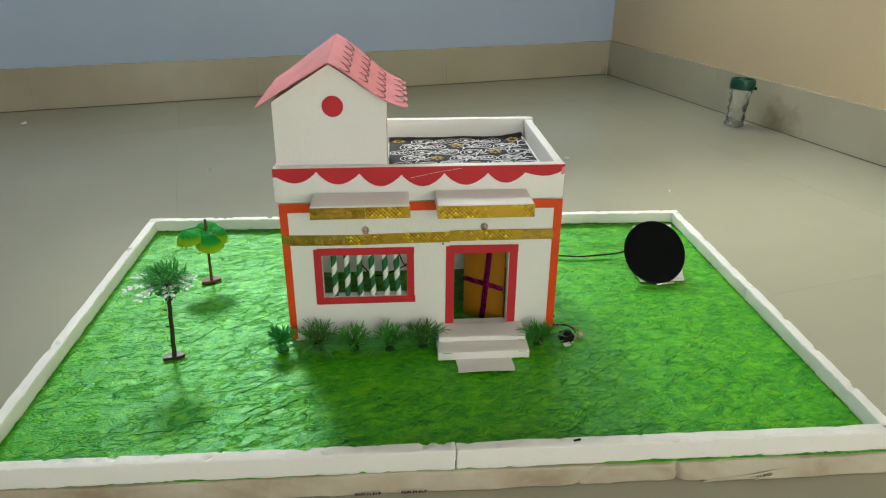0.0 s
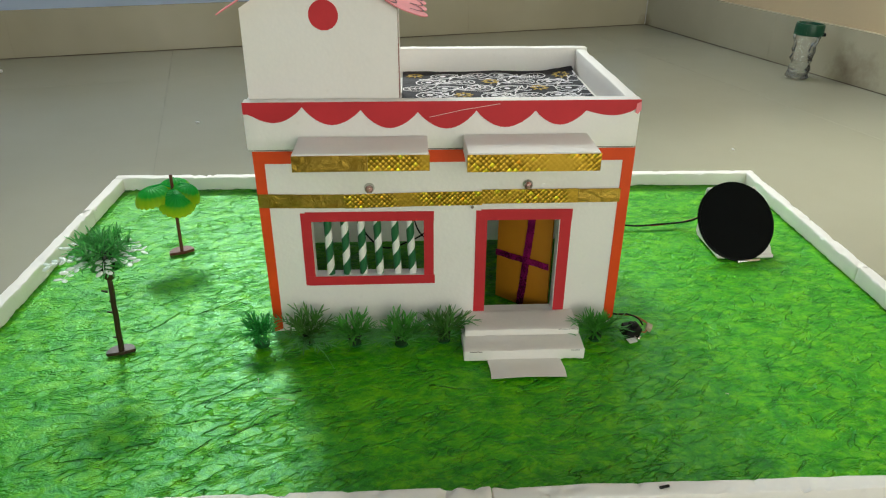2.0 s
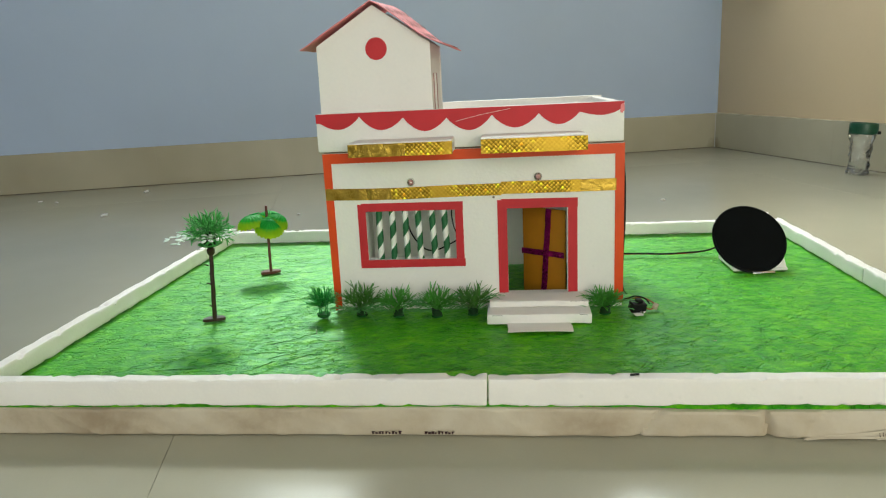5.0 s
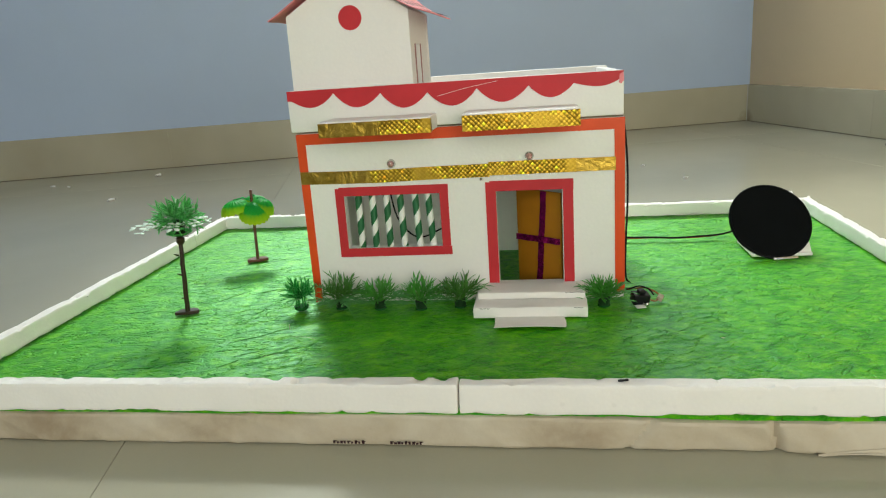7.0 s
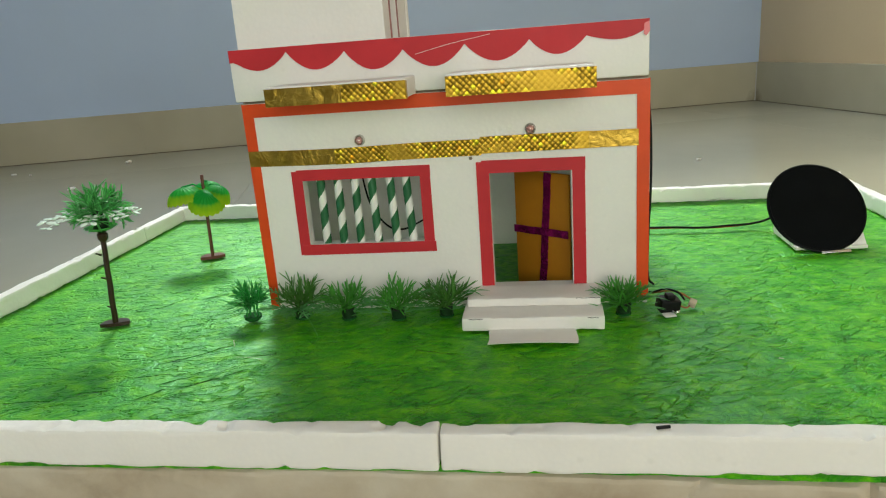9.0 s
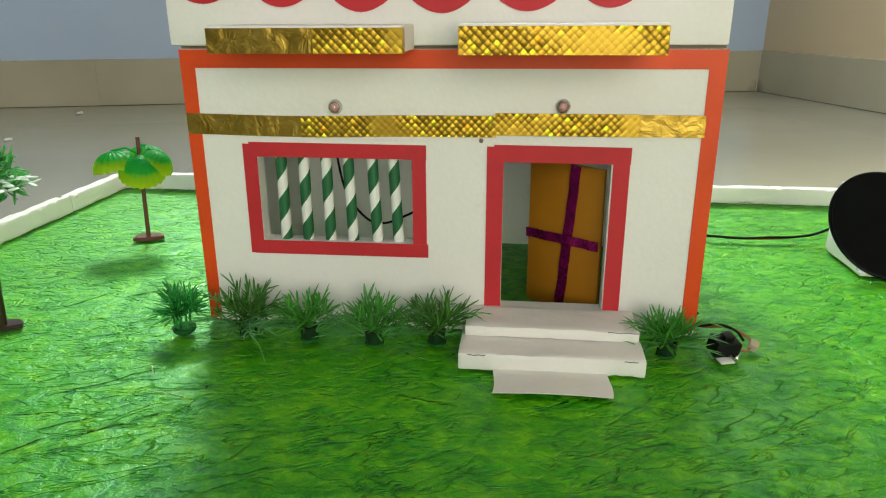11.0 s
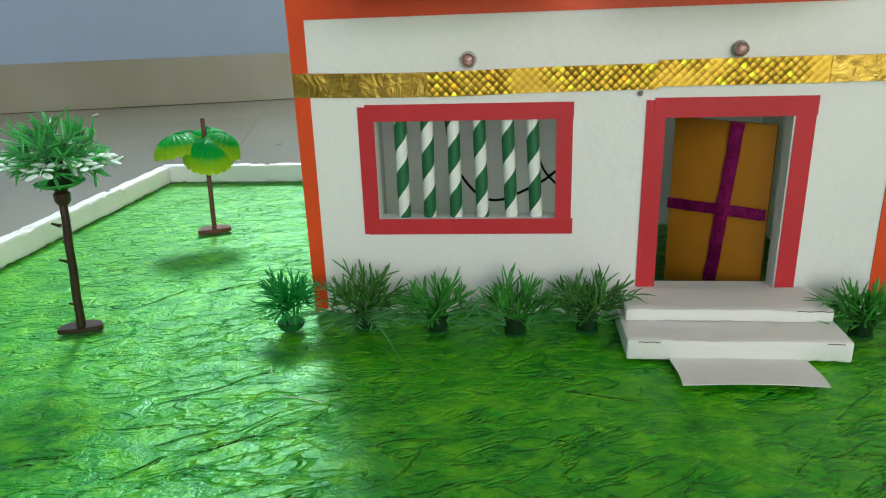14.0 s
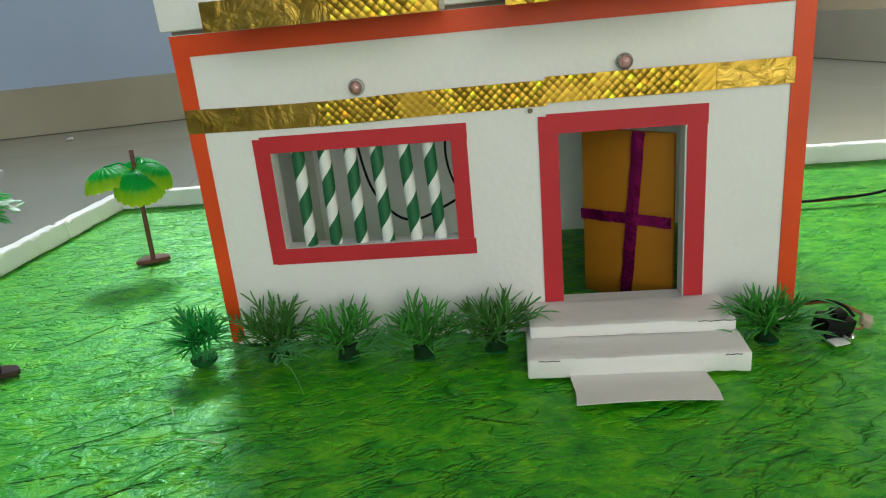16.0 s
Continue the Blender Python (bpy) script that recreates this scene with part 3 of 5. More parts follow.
def board_wrap():
    """The thick board, wrapped in soiled paper with dents and folds along the front."""
    bm = bmesh.new()
    box(bm, BX0 + 0.002, BX1 - 0.002, BY0 + 0.001, BY1 - 0.002, -0.0298, -0.006, bevel=0.0026)
    n = 330
    for i in range(1, n):
        x = BX0 + (BX1 - BX0) * i / n
        bmesh.ops.bisect_plane(bm, geom=bm.verts[:] + bm.edges[:] + bm.faces[:], plane_co=(x, 0, 0), plane_no=(1, 0, 0))
    for z in (-0.0265, -0.023, -0.0195, -0.016, -0.0125, -0.009):
        bmesh.ops.bisect_plane(bm, geom=bm.verts[:] + bm.edges[:] + bm.faces[:], plane_co=(0, 0, z), plane_no=(0, 0, 1))
    for v in bm.verts:
        if v.co.y < BY0 + 0.01:
            x, z = v.co.x, v.co.z
            soft = noise.noise(Vector((x * 12, z * 25, 2.0)))
            fold = 1 - abs(noise.noise(Vector((x * 20 + z * 40, z * 30, 5.0)))) * 4
            v.co.y += 0.0018 * soft - 0.0012 * max(fold, 0)
            for cx, lean, deep in ((0.146, 0.7, 0.0030), (0.2245, -0.2, 0.0042), (0.262, 0.7, 0.0015)):
                v.co.y += deep * math.exp(-((x - cx - (z + 0.012) * lean) / 0.0022) ** 2)
            if x > 0.225:
                v.co.y -= 0.0035 * math.sin(min((x - 0.225) / 0.03, 1) * 1.57) * (0.3 + 0.7 * max(0, (-z - 0.008) / 0.02))
            if z > -0.027:
                v.co.z += 0.0010 * soft
            if z > -0.0105:
                v.co.z -= 0.0020 * min(max((x - 0.13) / 0.05, 0), 1) + 0.0012 * max(0, noise.noise(Vector((x * 17, 0.4, 6.0))))
    for v in bm.verts:
        v.co = askew(v.co)
    return bm


part("body", board_wrap(), WRAP, board, "thick board wrapped in soiled crumpled paper")


def crease_height(x, y):
    p = Vector((x * 22, y * 30, 0.3))
    w = noise.noise_vector(p * 0.7) * 0.9
    a = 1 - abs(noise.noise(p + w)) * 5
    b = 1 - abs(noise.noise(p * 2.3 + w * 1.6 + Vector((9, 4, 0)))) * 4.5
    h = 0.0005 * max(a, 0) ** 1.5 + 0.0003 * max(b, 0) ** 1.5 + 0.0006 * noise.noise(p * 0.6 + Vector((0, 0, 7)))
    return h


def lawn():
    x0, x1, y0, y1, step = BX0 + 0.003, BX1 - 0.003, BY0 + 0.0018, BY1 - 0.003, 0.0026
    nx, ny = int((x1 - x0) / step), int((y1 - y0) / step)
    verts, faces = [], []
    for j in range(ny + 1):
        for i in range(nx + 1):
            x, y = x0 + (x1 - x0) * i / nx, y0 + (y1 - y0) * j / ny
            verts.append((x, y, -0.0016 + crease_height(x, y)))
    for j in range(ny):
        for i in range(nx):
            a = j * (nx + 1) + i
            faces.append((a, a + 1, a + nx + 2, a + nx + 1))
    base = len(verts)
    ring = [i for i in range(nx + 1)] + [j * (nx + 1) + nx for j in range(1, ny + 1)] + [ny * (nx + 1) + i for i in range(nx - 1, -1, -1)] + [j * (nx + 1) for j in range(ny - 1, 0, -1)]
    for k, i in enumerate(ring):
        x, y, z = verts[i]
        hang = 0.0030 + 0.0022 * min(max((x - 0.14) / 0.05, 0), 1) + 0.0040 * max(0, noise.noise(Vector((x * 16, y * 16, 3.0)))) + 0.0012 * noise.noise(Vector((x * 120, y * 120, 8.0)))
        verts.append((x, y + (0.0012 if y < BY0 + 0.004 else 0), -0.0035 - hang))
    n = len(ring)
    for k in range(n):
        faces.append((ring[k], ring[(k + 1) % n], base + (k + 1) % n, base + k))
    me = bpy.data.meshes.new("grass_sheet")
    me.from_pydata([(x, y - 0.06, z + 0.030) for x, y, z in map(askew, verts)], [], faces)
    me.materials.append(GRASS)
    me.polygons.foreach_set("use_smooth", [True] * len(me.polygons))
    ob = new("grass_sheet", me)
    ob.parent = board
    return tagged(ob, "glossy crinkled green paper lawn")


lawn()
strips = [
    (BX0, 0.022, BY0, BY0 + RIM_T), (0.0226, BX1, BY0, BY0 + RIM_T),
    (BX0, -0.150, BY1 - RIM_T, BY1), (-0.1494, BX1, BY1 - RIM_T, BY1),
    (BX0, BX0 + RIM_T, BY0 + RIM_T + 0.0004, 0.235), (BX0, BX0 + RIM_T, 0.2356, BY1 - RIM_T - 0.0004),
    (BX1 - RIM_T, BX1, BY0 + RIM_T + 0.0004, 0.065), (BX1 - RIM_T, BX1, 0.0656, BY1 - RIM_T - 0.0004),
]
for k, (a, b, c, d) in enumerate(strips):
    bm = rough_box(a, b, c, d, -0.0042 if k < 2 else 0.0004, RIM - 0.0006 * (k % 2), 0.0014, 0.0036, 0.0009, 0.0075, k)
    for v in bm.verts:
        v.co = askew(v.co)
    part("rim_strip", bm, FOAM, board, "hand-cut white foam strip")

# two lines of small print along the lower edge of the board
for x0, n in ((-0.068, 9), (-0.027, 9)):
    bm = bmesh.new()
    for i in range(n):
        w = RNG.uniform(0.0012, 0.0022)
        box(bm, x0 + i * 0.0026, x0 + i * 0.0026 + w, BY0 - 0.0028, BY0 - 0.0022, -0.0262, -0.0262 + RNG.uniform(0.0012, 0.0026))
        if i % 2 == 0:
            box(bm, x0 + i * 0.0026, x0 + i * 0.0026 + 0.0026, BY0 - 0.0028, BY0 - 0.0023, -0.0246, -0.0242)
    part("print", bm, INK, board, "small unreadable black print", smooth=False)

for x0, z0, x1, z1, w in ((0.250, -0.0292, 0.330, -0.0185, 0.0011), (0.252, -0.0296, 0.345, -0.0235, 0.0008), (0.300, -0.0292, 0.360, -0.0268, 0.0008)):
    fold = [(x0 + (x1 - x0) * i / 10, BY0 - 0.0030 + 0.0003 * math.sin(i * 1.7), z0 + (z1 - z0) * i / 10 + 0.0005 * math.sin(i * 0.9)) for i in range(11)]
    part("paper_fold", ribbon(fold, w, (0, -1, 0.4), 0.0006), WRAP, board, "folded paper edge", smooth=False)
date = bpy.data.curves.new("date_print", "FONT")
date.body, date.size, date.extrude = "11-2020", 0.0044, 0.0001
ink = new("date_print", date)
ink.parent = board
ink.matrix_basis = Matrix.Translation((0.3005, BY0 - 0.06 - 0.0042, 0.0036)) @ pose(0, 0, 0, 90, 0, 0) @ pose(0, 0, 0, 0, 0, 10)
date.materials.append(INK)
tagged(ink, "small black printed date")

# ---- the model house ----
HX0, HX1, HD, HZ = -0.1488, 0.1545, 0.200, 0.169
WALL = 0.011
house = thing("model_house", (0, 0.1, 0), "white foam model house with red, orange and gold trim", "model house")
front = part("front_wall", plate([HX0 + 0.0003, HX1 - 0.0003], [0.0002, HZ], [(-0.1085, -0.0145, 0.0555, 0.1082), (0.0378, 0.0988, 0.0160, 0.1082)], 0.0, WALL), FOAM, house, smooth=False)
part("side_wall", rough_box(HX0, HX0 + WALL, WALL, HD - WALL - 0.0152, 0.0002, HZ, 0.001, 0.02, 0.0003), FOAM, house)
part("side_wall", rough_box(HX1 - WALL, HX1, WALL, HD - WALL - 0.0152, 0.0002, HZ, 0.001, 0.02, 0.0003, seed=2), FOAM, house)
part("back_wall", rough_box(HX0, HX1, HD - WALL - 0.015, HD - 0.015, 0.0002, HZ, 0.001, 0.02, 0.0003, seed=3), FOAM, house)
part("roof_card", boxed(HX0 + 0.001, HX1 - 0.001, 0.0005, HD - 0.001, HZ + 0.0002, HZ + 0.0018), CARD, house, "thin grey card under the roof", smooth=False)
part("roof_slab", rough_box(HX0 + 0.004, HX1 - 0.004, 0.006, HD - 0.006, HZ + 0.002, 0.186, 0.001, 0.02, 0.0003, seed=4), FOAM, house)
# parapet
PZ0, PZ1, PY = HZ + 0.002, 0.2092, -0.0045
part("parapet", rough_box(-0.1515, 0.1535, PY, 0.0055, PZ0, PZ1, 0.0012, 0.012, 0.0004, 0.001, 5), FOAM, house)
part("parapet", rough_box(0.1440, 0.1535, 0.0058, 0.188, PZ0 + 0.012, PZ1 - 0.0005, 0.0012, 0.012, 0.0004, 0.002, 6), FOAM, house)
part("parapet", rough_box(-0.1515, 0.156, 0.1882, 0.199, PZ0, PZ1 + 0.001, 0.0012, 0.012, 0.0004, 0.001, 7), FOAM, house)
part("parapet", rough_box(-0.1515, -0.1405, 0.0058, 0.188, PZ0 + 0.012, PZ1 - 0.002, 0.0012, 0.012, 0.0004, 0.001, 8), FOAM, house)


def scallop_band():
    """The red paper border with hanging scallops along the front parapet."""
    bottom, cusps = [], [-0.1512, -0.1066, -0.0624, -0.0190, 0.0258, 0.0716, 0.1108, 0.1532]
    low = [0.1932, 0.1912, 0.1884, 0.1876, 0.1883, 0.1898, 0.1968]
    tops = [0.2036, 0.2054, 0.2028, 0.2008, 0.2016, 0.2012, 0.2008, 0.2043]
    for k, (a, b) in enumerate(zip(cusps, cusps[1:])):
        for i in range(14):
            t = i / 14
            top = tops[k] + (tops[k + 1] - tops[k]) * t
            s = math.sin(math.pi * t) ** 0.85
            z = top - (top - low[k]) * s
            if k == 0 and t < 0.35:
                z = min(z, 0.2000)
            bottom.append((a + (b - a) * t, PY - 0.0006, z))
    bottom.append((cusps[-1], PY - 0.0006, 0.2043))
    return extrude_outline([(-0.1512, PY - 0.0006, PZ1 - 0.0002)] + bottom + [(0.1532, PY - 0.0006, PZ1 - 0.0002)], (0, -1, 0), 0.0004)


part("scallop_border", scallop_band(), RED, house, "glossy red paper scallop border", smooth=False)

# glare along a crease in the border, drawn as a thin white line
part("crease_glare", ribbon([(-0.010, PY - 0.0012, 0.1968), (0.015, PY - 0.0012, 0.2022), (0.044, PY - 0.0012, 0.2068)], 0.0003, (0, -1, 0), 0.0001), WHITE_PAPER, house, "thin crease in the border, its glare drawn white", smooth=False)
part("clear_tape", extrude_outline([(0.1492, PY - 0.0012, 0.1990), (0.1512, PY - 0.0012, 0.1978), (0.1536, PY - 0.0012, 0.2010), (0.1530, PY - 0.0012, 0.2075), (0.1498, PY - 0.0012, 0.2060)], (0, -1, 0), 0.0003), PINK, house, "pale crumpled tape at the border end", smooth=False)

# orange and gold tapes on the front wall
part("corner_tape", extrude_outline([(HX0 - 0.0004, -0.0002, 0.0), (HX0 + 0.0072, -0.0002, 0.003), (HX0 + 0.0082, -0.0002, HZ - 0.008), (HX0 - 0.0004, -0.0002, HZ)], (0, -1, 0), 0.0004), ORANGE, house, "orange tape along a wall edge", smooth=False)
part("corner_tape", extrude_outline([(HX1 + 0.0004, -0.0002, 0.006), (HX1 - 0.0082, -0.0002, 0.004), (HX1 - 0.0086, -0.0002, HZ - 0.008), (HX1 + 0.0004, -0.0002, HZ)], (0, -1, 0), 0.0004), ORANGE, house, "orange tape along a wall edge", smooth=False)
part("corner_tape", boxed(HX1 + 0.0002, HX1 + 0.0006, -0.0002, 0.004, 0.006, HZ), ORANGE, house, "orange tape folded round a wall edge", smooth=False)
part("eave_tape", boxed(HX0 - 0.0002, HX1 + 0.0002, -0.0009, -0.0005, HZ - 0.0104, HZ - 0.0002), ORANGE, house, "orange tape along the top edge", smooth=False)
gold = [(-0.1490, -0.0795, 0.1331, 0.1210, GOLD), (-0.0797, 0.0330, 0.1330, 0.1208, HOLO), (0.0326, 0.1125, 0.1345, 0.1220, HOLO), (0.1120, 0.1470, 0.1343, 0.1222, GOLD)]
for k, (a, b, zt, zb, mat) in enumerate(gold):
    y = -0.0007 - 0.0003 * k
    sag = lambda x: -0.0013 * math.exp(-((x + 0.085) / 0.05) ** 2)
    pts = [(a + (b - a) * i / 12, y, zt + sag(a + (b - a) * i / 12)) for i in range(13)] + [(b - (b - a) * i / 12, y, zb + sag(b - (b - a) * i / 12)) for i in range(13)]
    part("gold_tape", extrude_outline(pts, (0, -1, 0), 0.0003), mat, house, "gold holographic tape with small diamond pattern", smooth=False)


def canopy(x0, x1, y0, z0, z1, seed, plain):
    c = part("canopy", rough_box(x0, x1, y0, PY - 0.0008, z0, z1, 0.0008, 0.012, 0.0003, seed=seed), FOAM, house, "white foam window canopy")
    mid = x0 + (x1 - x0) * plain
    part("gold_edge", boxed(x0 - 0.0003, mid, y0 - 0.0008, y0 - 0.0003, z0 - 0.0002, z1 - 0.0012), GOLD if plain > 0.3 else HOLO, c, "plain gold reflective tape", smooth=False)
    part("gold_edge", boxed(mid + 0.0001, x1 + 0.0003, y0 - 0.0008, y0 - 0.0003, z0 - 0.0002, z1 - 0.0012), HOLO, c, "gold holographic tape", smooth=False)
    part("gold_edge", boxed(x1 + 0.0002, x1 + 0.0006, y0 - 0.0008, y0 + 0.004, z0 - 0.0002, z1 - 0.0014), HOLO, c, "gold holographic tape", smooth=False)


canopy(-0.1108, -0.0118, -0.0460, 0.1690, 0.1822, 11, 0.55)
canopy(0.0162, 0.1135, -0.0490, 0.1685, 0.1828, 12, 0.0)


def tape_frame(x0, x1, z0, z1, w, sides, name, parent):
    """Red tape strips round an opening, with slightly crooked, overlapping ends."""
    y = -0.0004
    rows = {"top": ((x0 + 0.004, z1 + 0.0006), (x1, z1), (x1, z1 - w), (x0 + 0.0035, z1 - w + 0.0004)),
            "bottom": ((x0 + 0.002, z0 + w), (x1 + 0.0006, z0 + w), (x1 + 0.0006, z0), (x0 + 0.002, z0 - 0.0002)),
            "left": ((x0, z1 - 0.0004), (x0 + w, z1 - 0.0008), (x0 + w - 0.0003, z0), (x0 - 0.0004, z0)),
            "right": ((x1 - w, z1 - 0.0005), (x1 - 0.0003, z1 - 0.0003), (x1 - 0.0003, z0 + 0.0002), (x1 - w - 0.0002, z0 + 0.0002))}
    for k, s in enumerate(sides):
        part(name, extrude_outline([(x, y - 0.0003 * (k % 2), z) for x, z in rows[s]], (0, -1, 0), 0.0003), RED, parent, "red paper tape", smooth=False)


tape_frame(-0.1168, -0.0068, 0.0472, 0.1157, 0.0084, ("left", "top", "right", "bottom"), "window_tape", house)
tape_frame(0.0284, 0.1092, 0.0168, 0.1160, 0.0096, ("left", "top", "right"), "door_tape", house)


def straw(x, phase, lean):
    """A paper straw with a spiral stripe."""
    bm = bmesh.new()
    sides, rings, r, z0, z1, pitch = 18, 40, 0.0034, 0.0557, 0.1081, 0.0255
    cols = []
    for j in range(rings + 1):
        z = z0 + (z1 - z0) * j / rings
        a0 = 2 * math.pi * z / pitch + phase
        cols.append([bm.verts.new((x + lean * (z - z0) + r * math.cos(a0 + 2 * math.pi * k / sides), 0.0048 + r * math.sin(a0 + 2 * math.pi * k / sides), z)) for k in range(sides)])
    for j in range(rings):
        for k in range(sides):
            f = bm.faces.new((cols[j][k], cols[j][(k + 1) % sides], cols[j + 1][(k + 1) % sides], cols[j + 1][k]))
            f.material_index = 0 if k < sides * 5 / 9 else 1
    bm.faces.new(cols[0])
    bm.faces.new(cols[-1])
    return bm


for x, ph, lean in ((-0.0957, 2.95, 0.0), (-0.0817, 0.45, 0.0), (-0.0675, -0.22, -0.010), (-0.0533, -2.46, -0.025), (-0.0380, -1.69, -0.040), (-0.0250, -1.55, -0.045)):
    part("window_bar", straw(x, ph, lean), (STRAW_GREEN, STRAW_WHITE), house, "paper straw with green and white spiral stripe")


# the door, ajar and leaning on its hinge side
def door():
    a = math.atan2(0.0365, -0.0425)
    d = pose(0.0980, 0.0165, 0.0015, 0, 0, math.degrees(a))
    w, h = 0.0565, 0.0980
    leaf = part("door", turned(boxed(0, w, -0.0012, 0.0012, 0, h, bevel=0.0004), d), DOORCARD, house, "ochre card door standing ajar")
    n = d.to_3x3() @ Vector((0, 1, 0))
    side = 0.0014
    up = [d @ Vector((w * 0.50 - 0.0085 * i / 24, side + 0.0005 + 0.0005 * math.sin(i * 0.9) * math.sin(i * 0.37), h * i / 24)) for i in range(25)]
    part("ribbon", ribbon(up, 0.0072, n, 0.0004), RIBBON, leaf, "shiny magenta foil ribbon")
    across = [d @ Vector((w * i / 18, side + 0.0014 + 0.0004 * math.sin(i * 1.1), h * 0.515 - 0.0020 * i / 18)) for i in range(19)]
    part("ribbon", ribbon(across, 0.0062, n, 0.0004), RIBBON, leaf, "shiny magenta foil ribbon")


door()


def led(x, z, tint, socket):
    """A clear lamp bead poking out of the wall."""
    prof = [(0.0001, 0.0052), (0.0012, 0.0051), (0.0024, 0.0045), (0.0032, 0.0034), (0.0036, 0.0018), (0.0037, 0.0), (0.0040, -0.0002), (0.0040, -0.0010), (0.0036, -0.0012)]
    m = pose(x, -0.0012, z, 90, 0, 0)
    l = part("led", turned(lathe(prof[::-1], 20), m), LED_CLEAR, house, "clear round indicator lamp, unlit")
    part("backing", turned(lathe([(0.0035, 0.0001), (0.0034, 0.0005), (0.0005, 0.0006)], 18), m), socket, l, "lamp socket")
    part("dish", turned(lathe([(0.0024, 0.0007), (0.0022, 0.0016), (0.0016, 0.0010), (0.0004, 0.0008)], 14), m), METAL, l, "bright reflecting dish")
    part("chip", turned(lathe([(0.0013, 0.0006), (0.0016, 0.0016), (0.0011, 0.0026), (0.0003, 0.0029)], 10), m), tint, l, "small pinkish lamp core")
    part("collar", turned(lathe([(0.0040, -0.0012), (0.0042, -0.0006), (0.0040, -0.0001), (0.0037, -0.0001)], 20), m), FRAME_PAINT, l, "thin pale collar")


part("pin", turned(lathe([(0.0011, 0.0), (0.0013, 0.0012), (0.0008, 0.0020)], 10), pose(0.0250, -0.0004, 0.1190, 90, 0, 0)), CARD, house, "small dull pin head")
led(-0.0590, 0.1372, LED_CORE, WHITE_PAPER)
led(0.0700, 0.1385, LED_CORE, CARD)

# tower room on the roof
TX0, TX1, TY0, TY1, TZ0, TZE, TZA, TXA = -0.1482, -0.0332, 0.0060, 0.110, 0.1862, 0.2740, 0.3115, -0.0885
tower = part("tower_room", extrude_outline([(TX0, TY0, TZ0), (TX1, TY0, TZ0), (TX1, TY0, TZE), (TXA, TY0, TZA), (TX0 + 0.001, TY0, TZE + 0.001)], (0, 1, 0), 0.009), FOAM, house, "white foam tower room with a pitched top", smooth=False)
part("tower_wall", extrude_outline([(TX0, TY1, TZ0), (TX1, TY1, TZ0), (TX1, TY1, TZE), (TXA, TY1, TZA), (TX0, TY1, TZE)], (0, -1, 0), 0.009), FOAM, tower, smooth=False)
part("tower_wall", boxed(TX0 + 0.0005, TX0 + 0.009, TY0 + 0.0092, TY1 - 0.0092, TZ0, TZE), FOAM, tower, smooth=False)
side = turned(plate([TY0 + 0.0092, TY1 - 0.0092], [TZ0, TZE], [(0.033, 0.058, 0.2005, 0.2440)], 0, 0.008), Matrix.Translation((TX1 - 0.0005, 0, 0)) @ pose(0, 0, 0, 0, 0, 90))
part("tower_wall", side, FOAM, tower, "white foam side wall with a narrow slot", smooth=False)
for y0, y1 in ((0.0290, 0.0332), (0.0578, 0.0620)):
    part("slot_tape", boxed(TX1 - 0.0004, TX1, y0, y1, 0.196, 0.2445), SLOT, tower, "dull pink tape", smooth=False)
part("gable_disc", turned(lathe([(0.0107, 0), (0.0108, 0.0004)], 40), pose(-0.0868, TY0 - 0.0002, 0.2702, 90, 0, 0)), RED, tower, "round red paper disc", smooth=False)

ROOF_L = [(-0.0890, 0.3145), (-0.1180, 0.2975), (-0.1480, 0.2795), (-0.1620, 0.2718)]
ROOF_R = [(-0.0890, 0.3145), (-0.0800, 0.3105), (-0.0600, 0.2960), (-0.0400, 0.2805), (-0.0280, 0.2740), (-0.0105, 0.2680)]
RY0, RY1 = -0.0030, 0.142


def along(profile, s):
    """The place on a roof profile at the fraction s of its length, with the slope there."""
    seg = [math.dist(a, b) for a, b in zip(profile, profile[1:])]
    d = s * sum(seg)
    for (a, b), l in zip(zip(profile, profile[1:]), seg):
        if d <= l or b == profile[-1]:
            t = d / l
            return Vector((a[0] + (b[0] - a[0]) * t, 0, a[1] + (b[1] - a[1]) * t)), Vector((b[0] - a[0], 0, b[1] - a[1])).normalized()
        d -= l


def roof_sheet(profile, scallops, cut):
    """A bent card sheet whose eave is cut into scallops."""
    bm = bmesh.new()
    n, m = 12, 6 * scallops
    top, low = [], []
    for j in range(m + 1):
        u = j / m
        reach = 1 - cut + cut * abs(math.sin(math.pi * u * scallops)) ** 0.7
        for i in range(n + 1):
            p, d = along(profile, reach * i / n)
            y = RY0 + (RY1 - RY0) * u
            nrm = Vector((-d.z, 0, d.x))
            nrm = nrm if nrm.z > 0 else -nrm
            wob = 0.0012 * noise.noise(Vector((p.x * 30, y * 25, p.z * 30)))
            p = Vector((p.x, y, p.z + 0.0085 * u * (1 - 0.85 * i / n))) + nrm * (wob * (i / n))
            top.append(bm.verts.new(p + nrm * 0.0005))
            low.append(bm.verts.new(p - nrm * 0.0003))
    k = n + 1
    for j in range(m):
        for i in range(n):
            q = [j * k + i, j * k + i + 1, (j + 1) * k + i + 1, (j + 1) * k + i]
            bm.faces.new([top[v] for v in q])
            bm.faces.new([low[v] for v in q[::-1]])
        for i in (0, n):
            bm.faces.new([top[j * k + i], top[(j + 1) * k + i], low[(j + 1) * k + i], low[j * k + i]])
    for j in (0, m):
        for i in range(n):
            bm.faces.new([top[j * k + i], low[j * k + i], low[j * k + i + 1], top[j * k + i + 1]])
    return bm


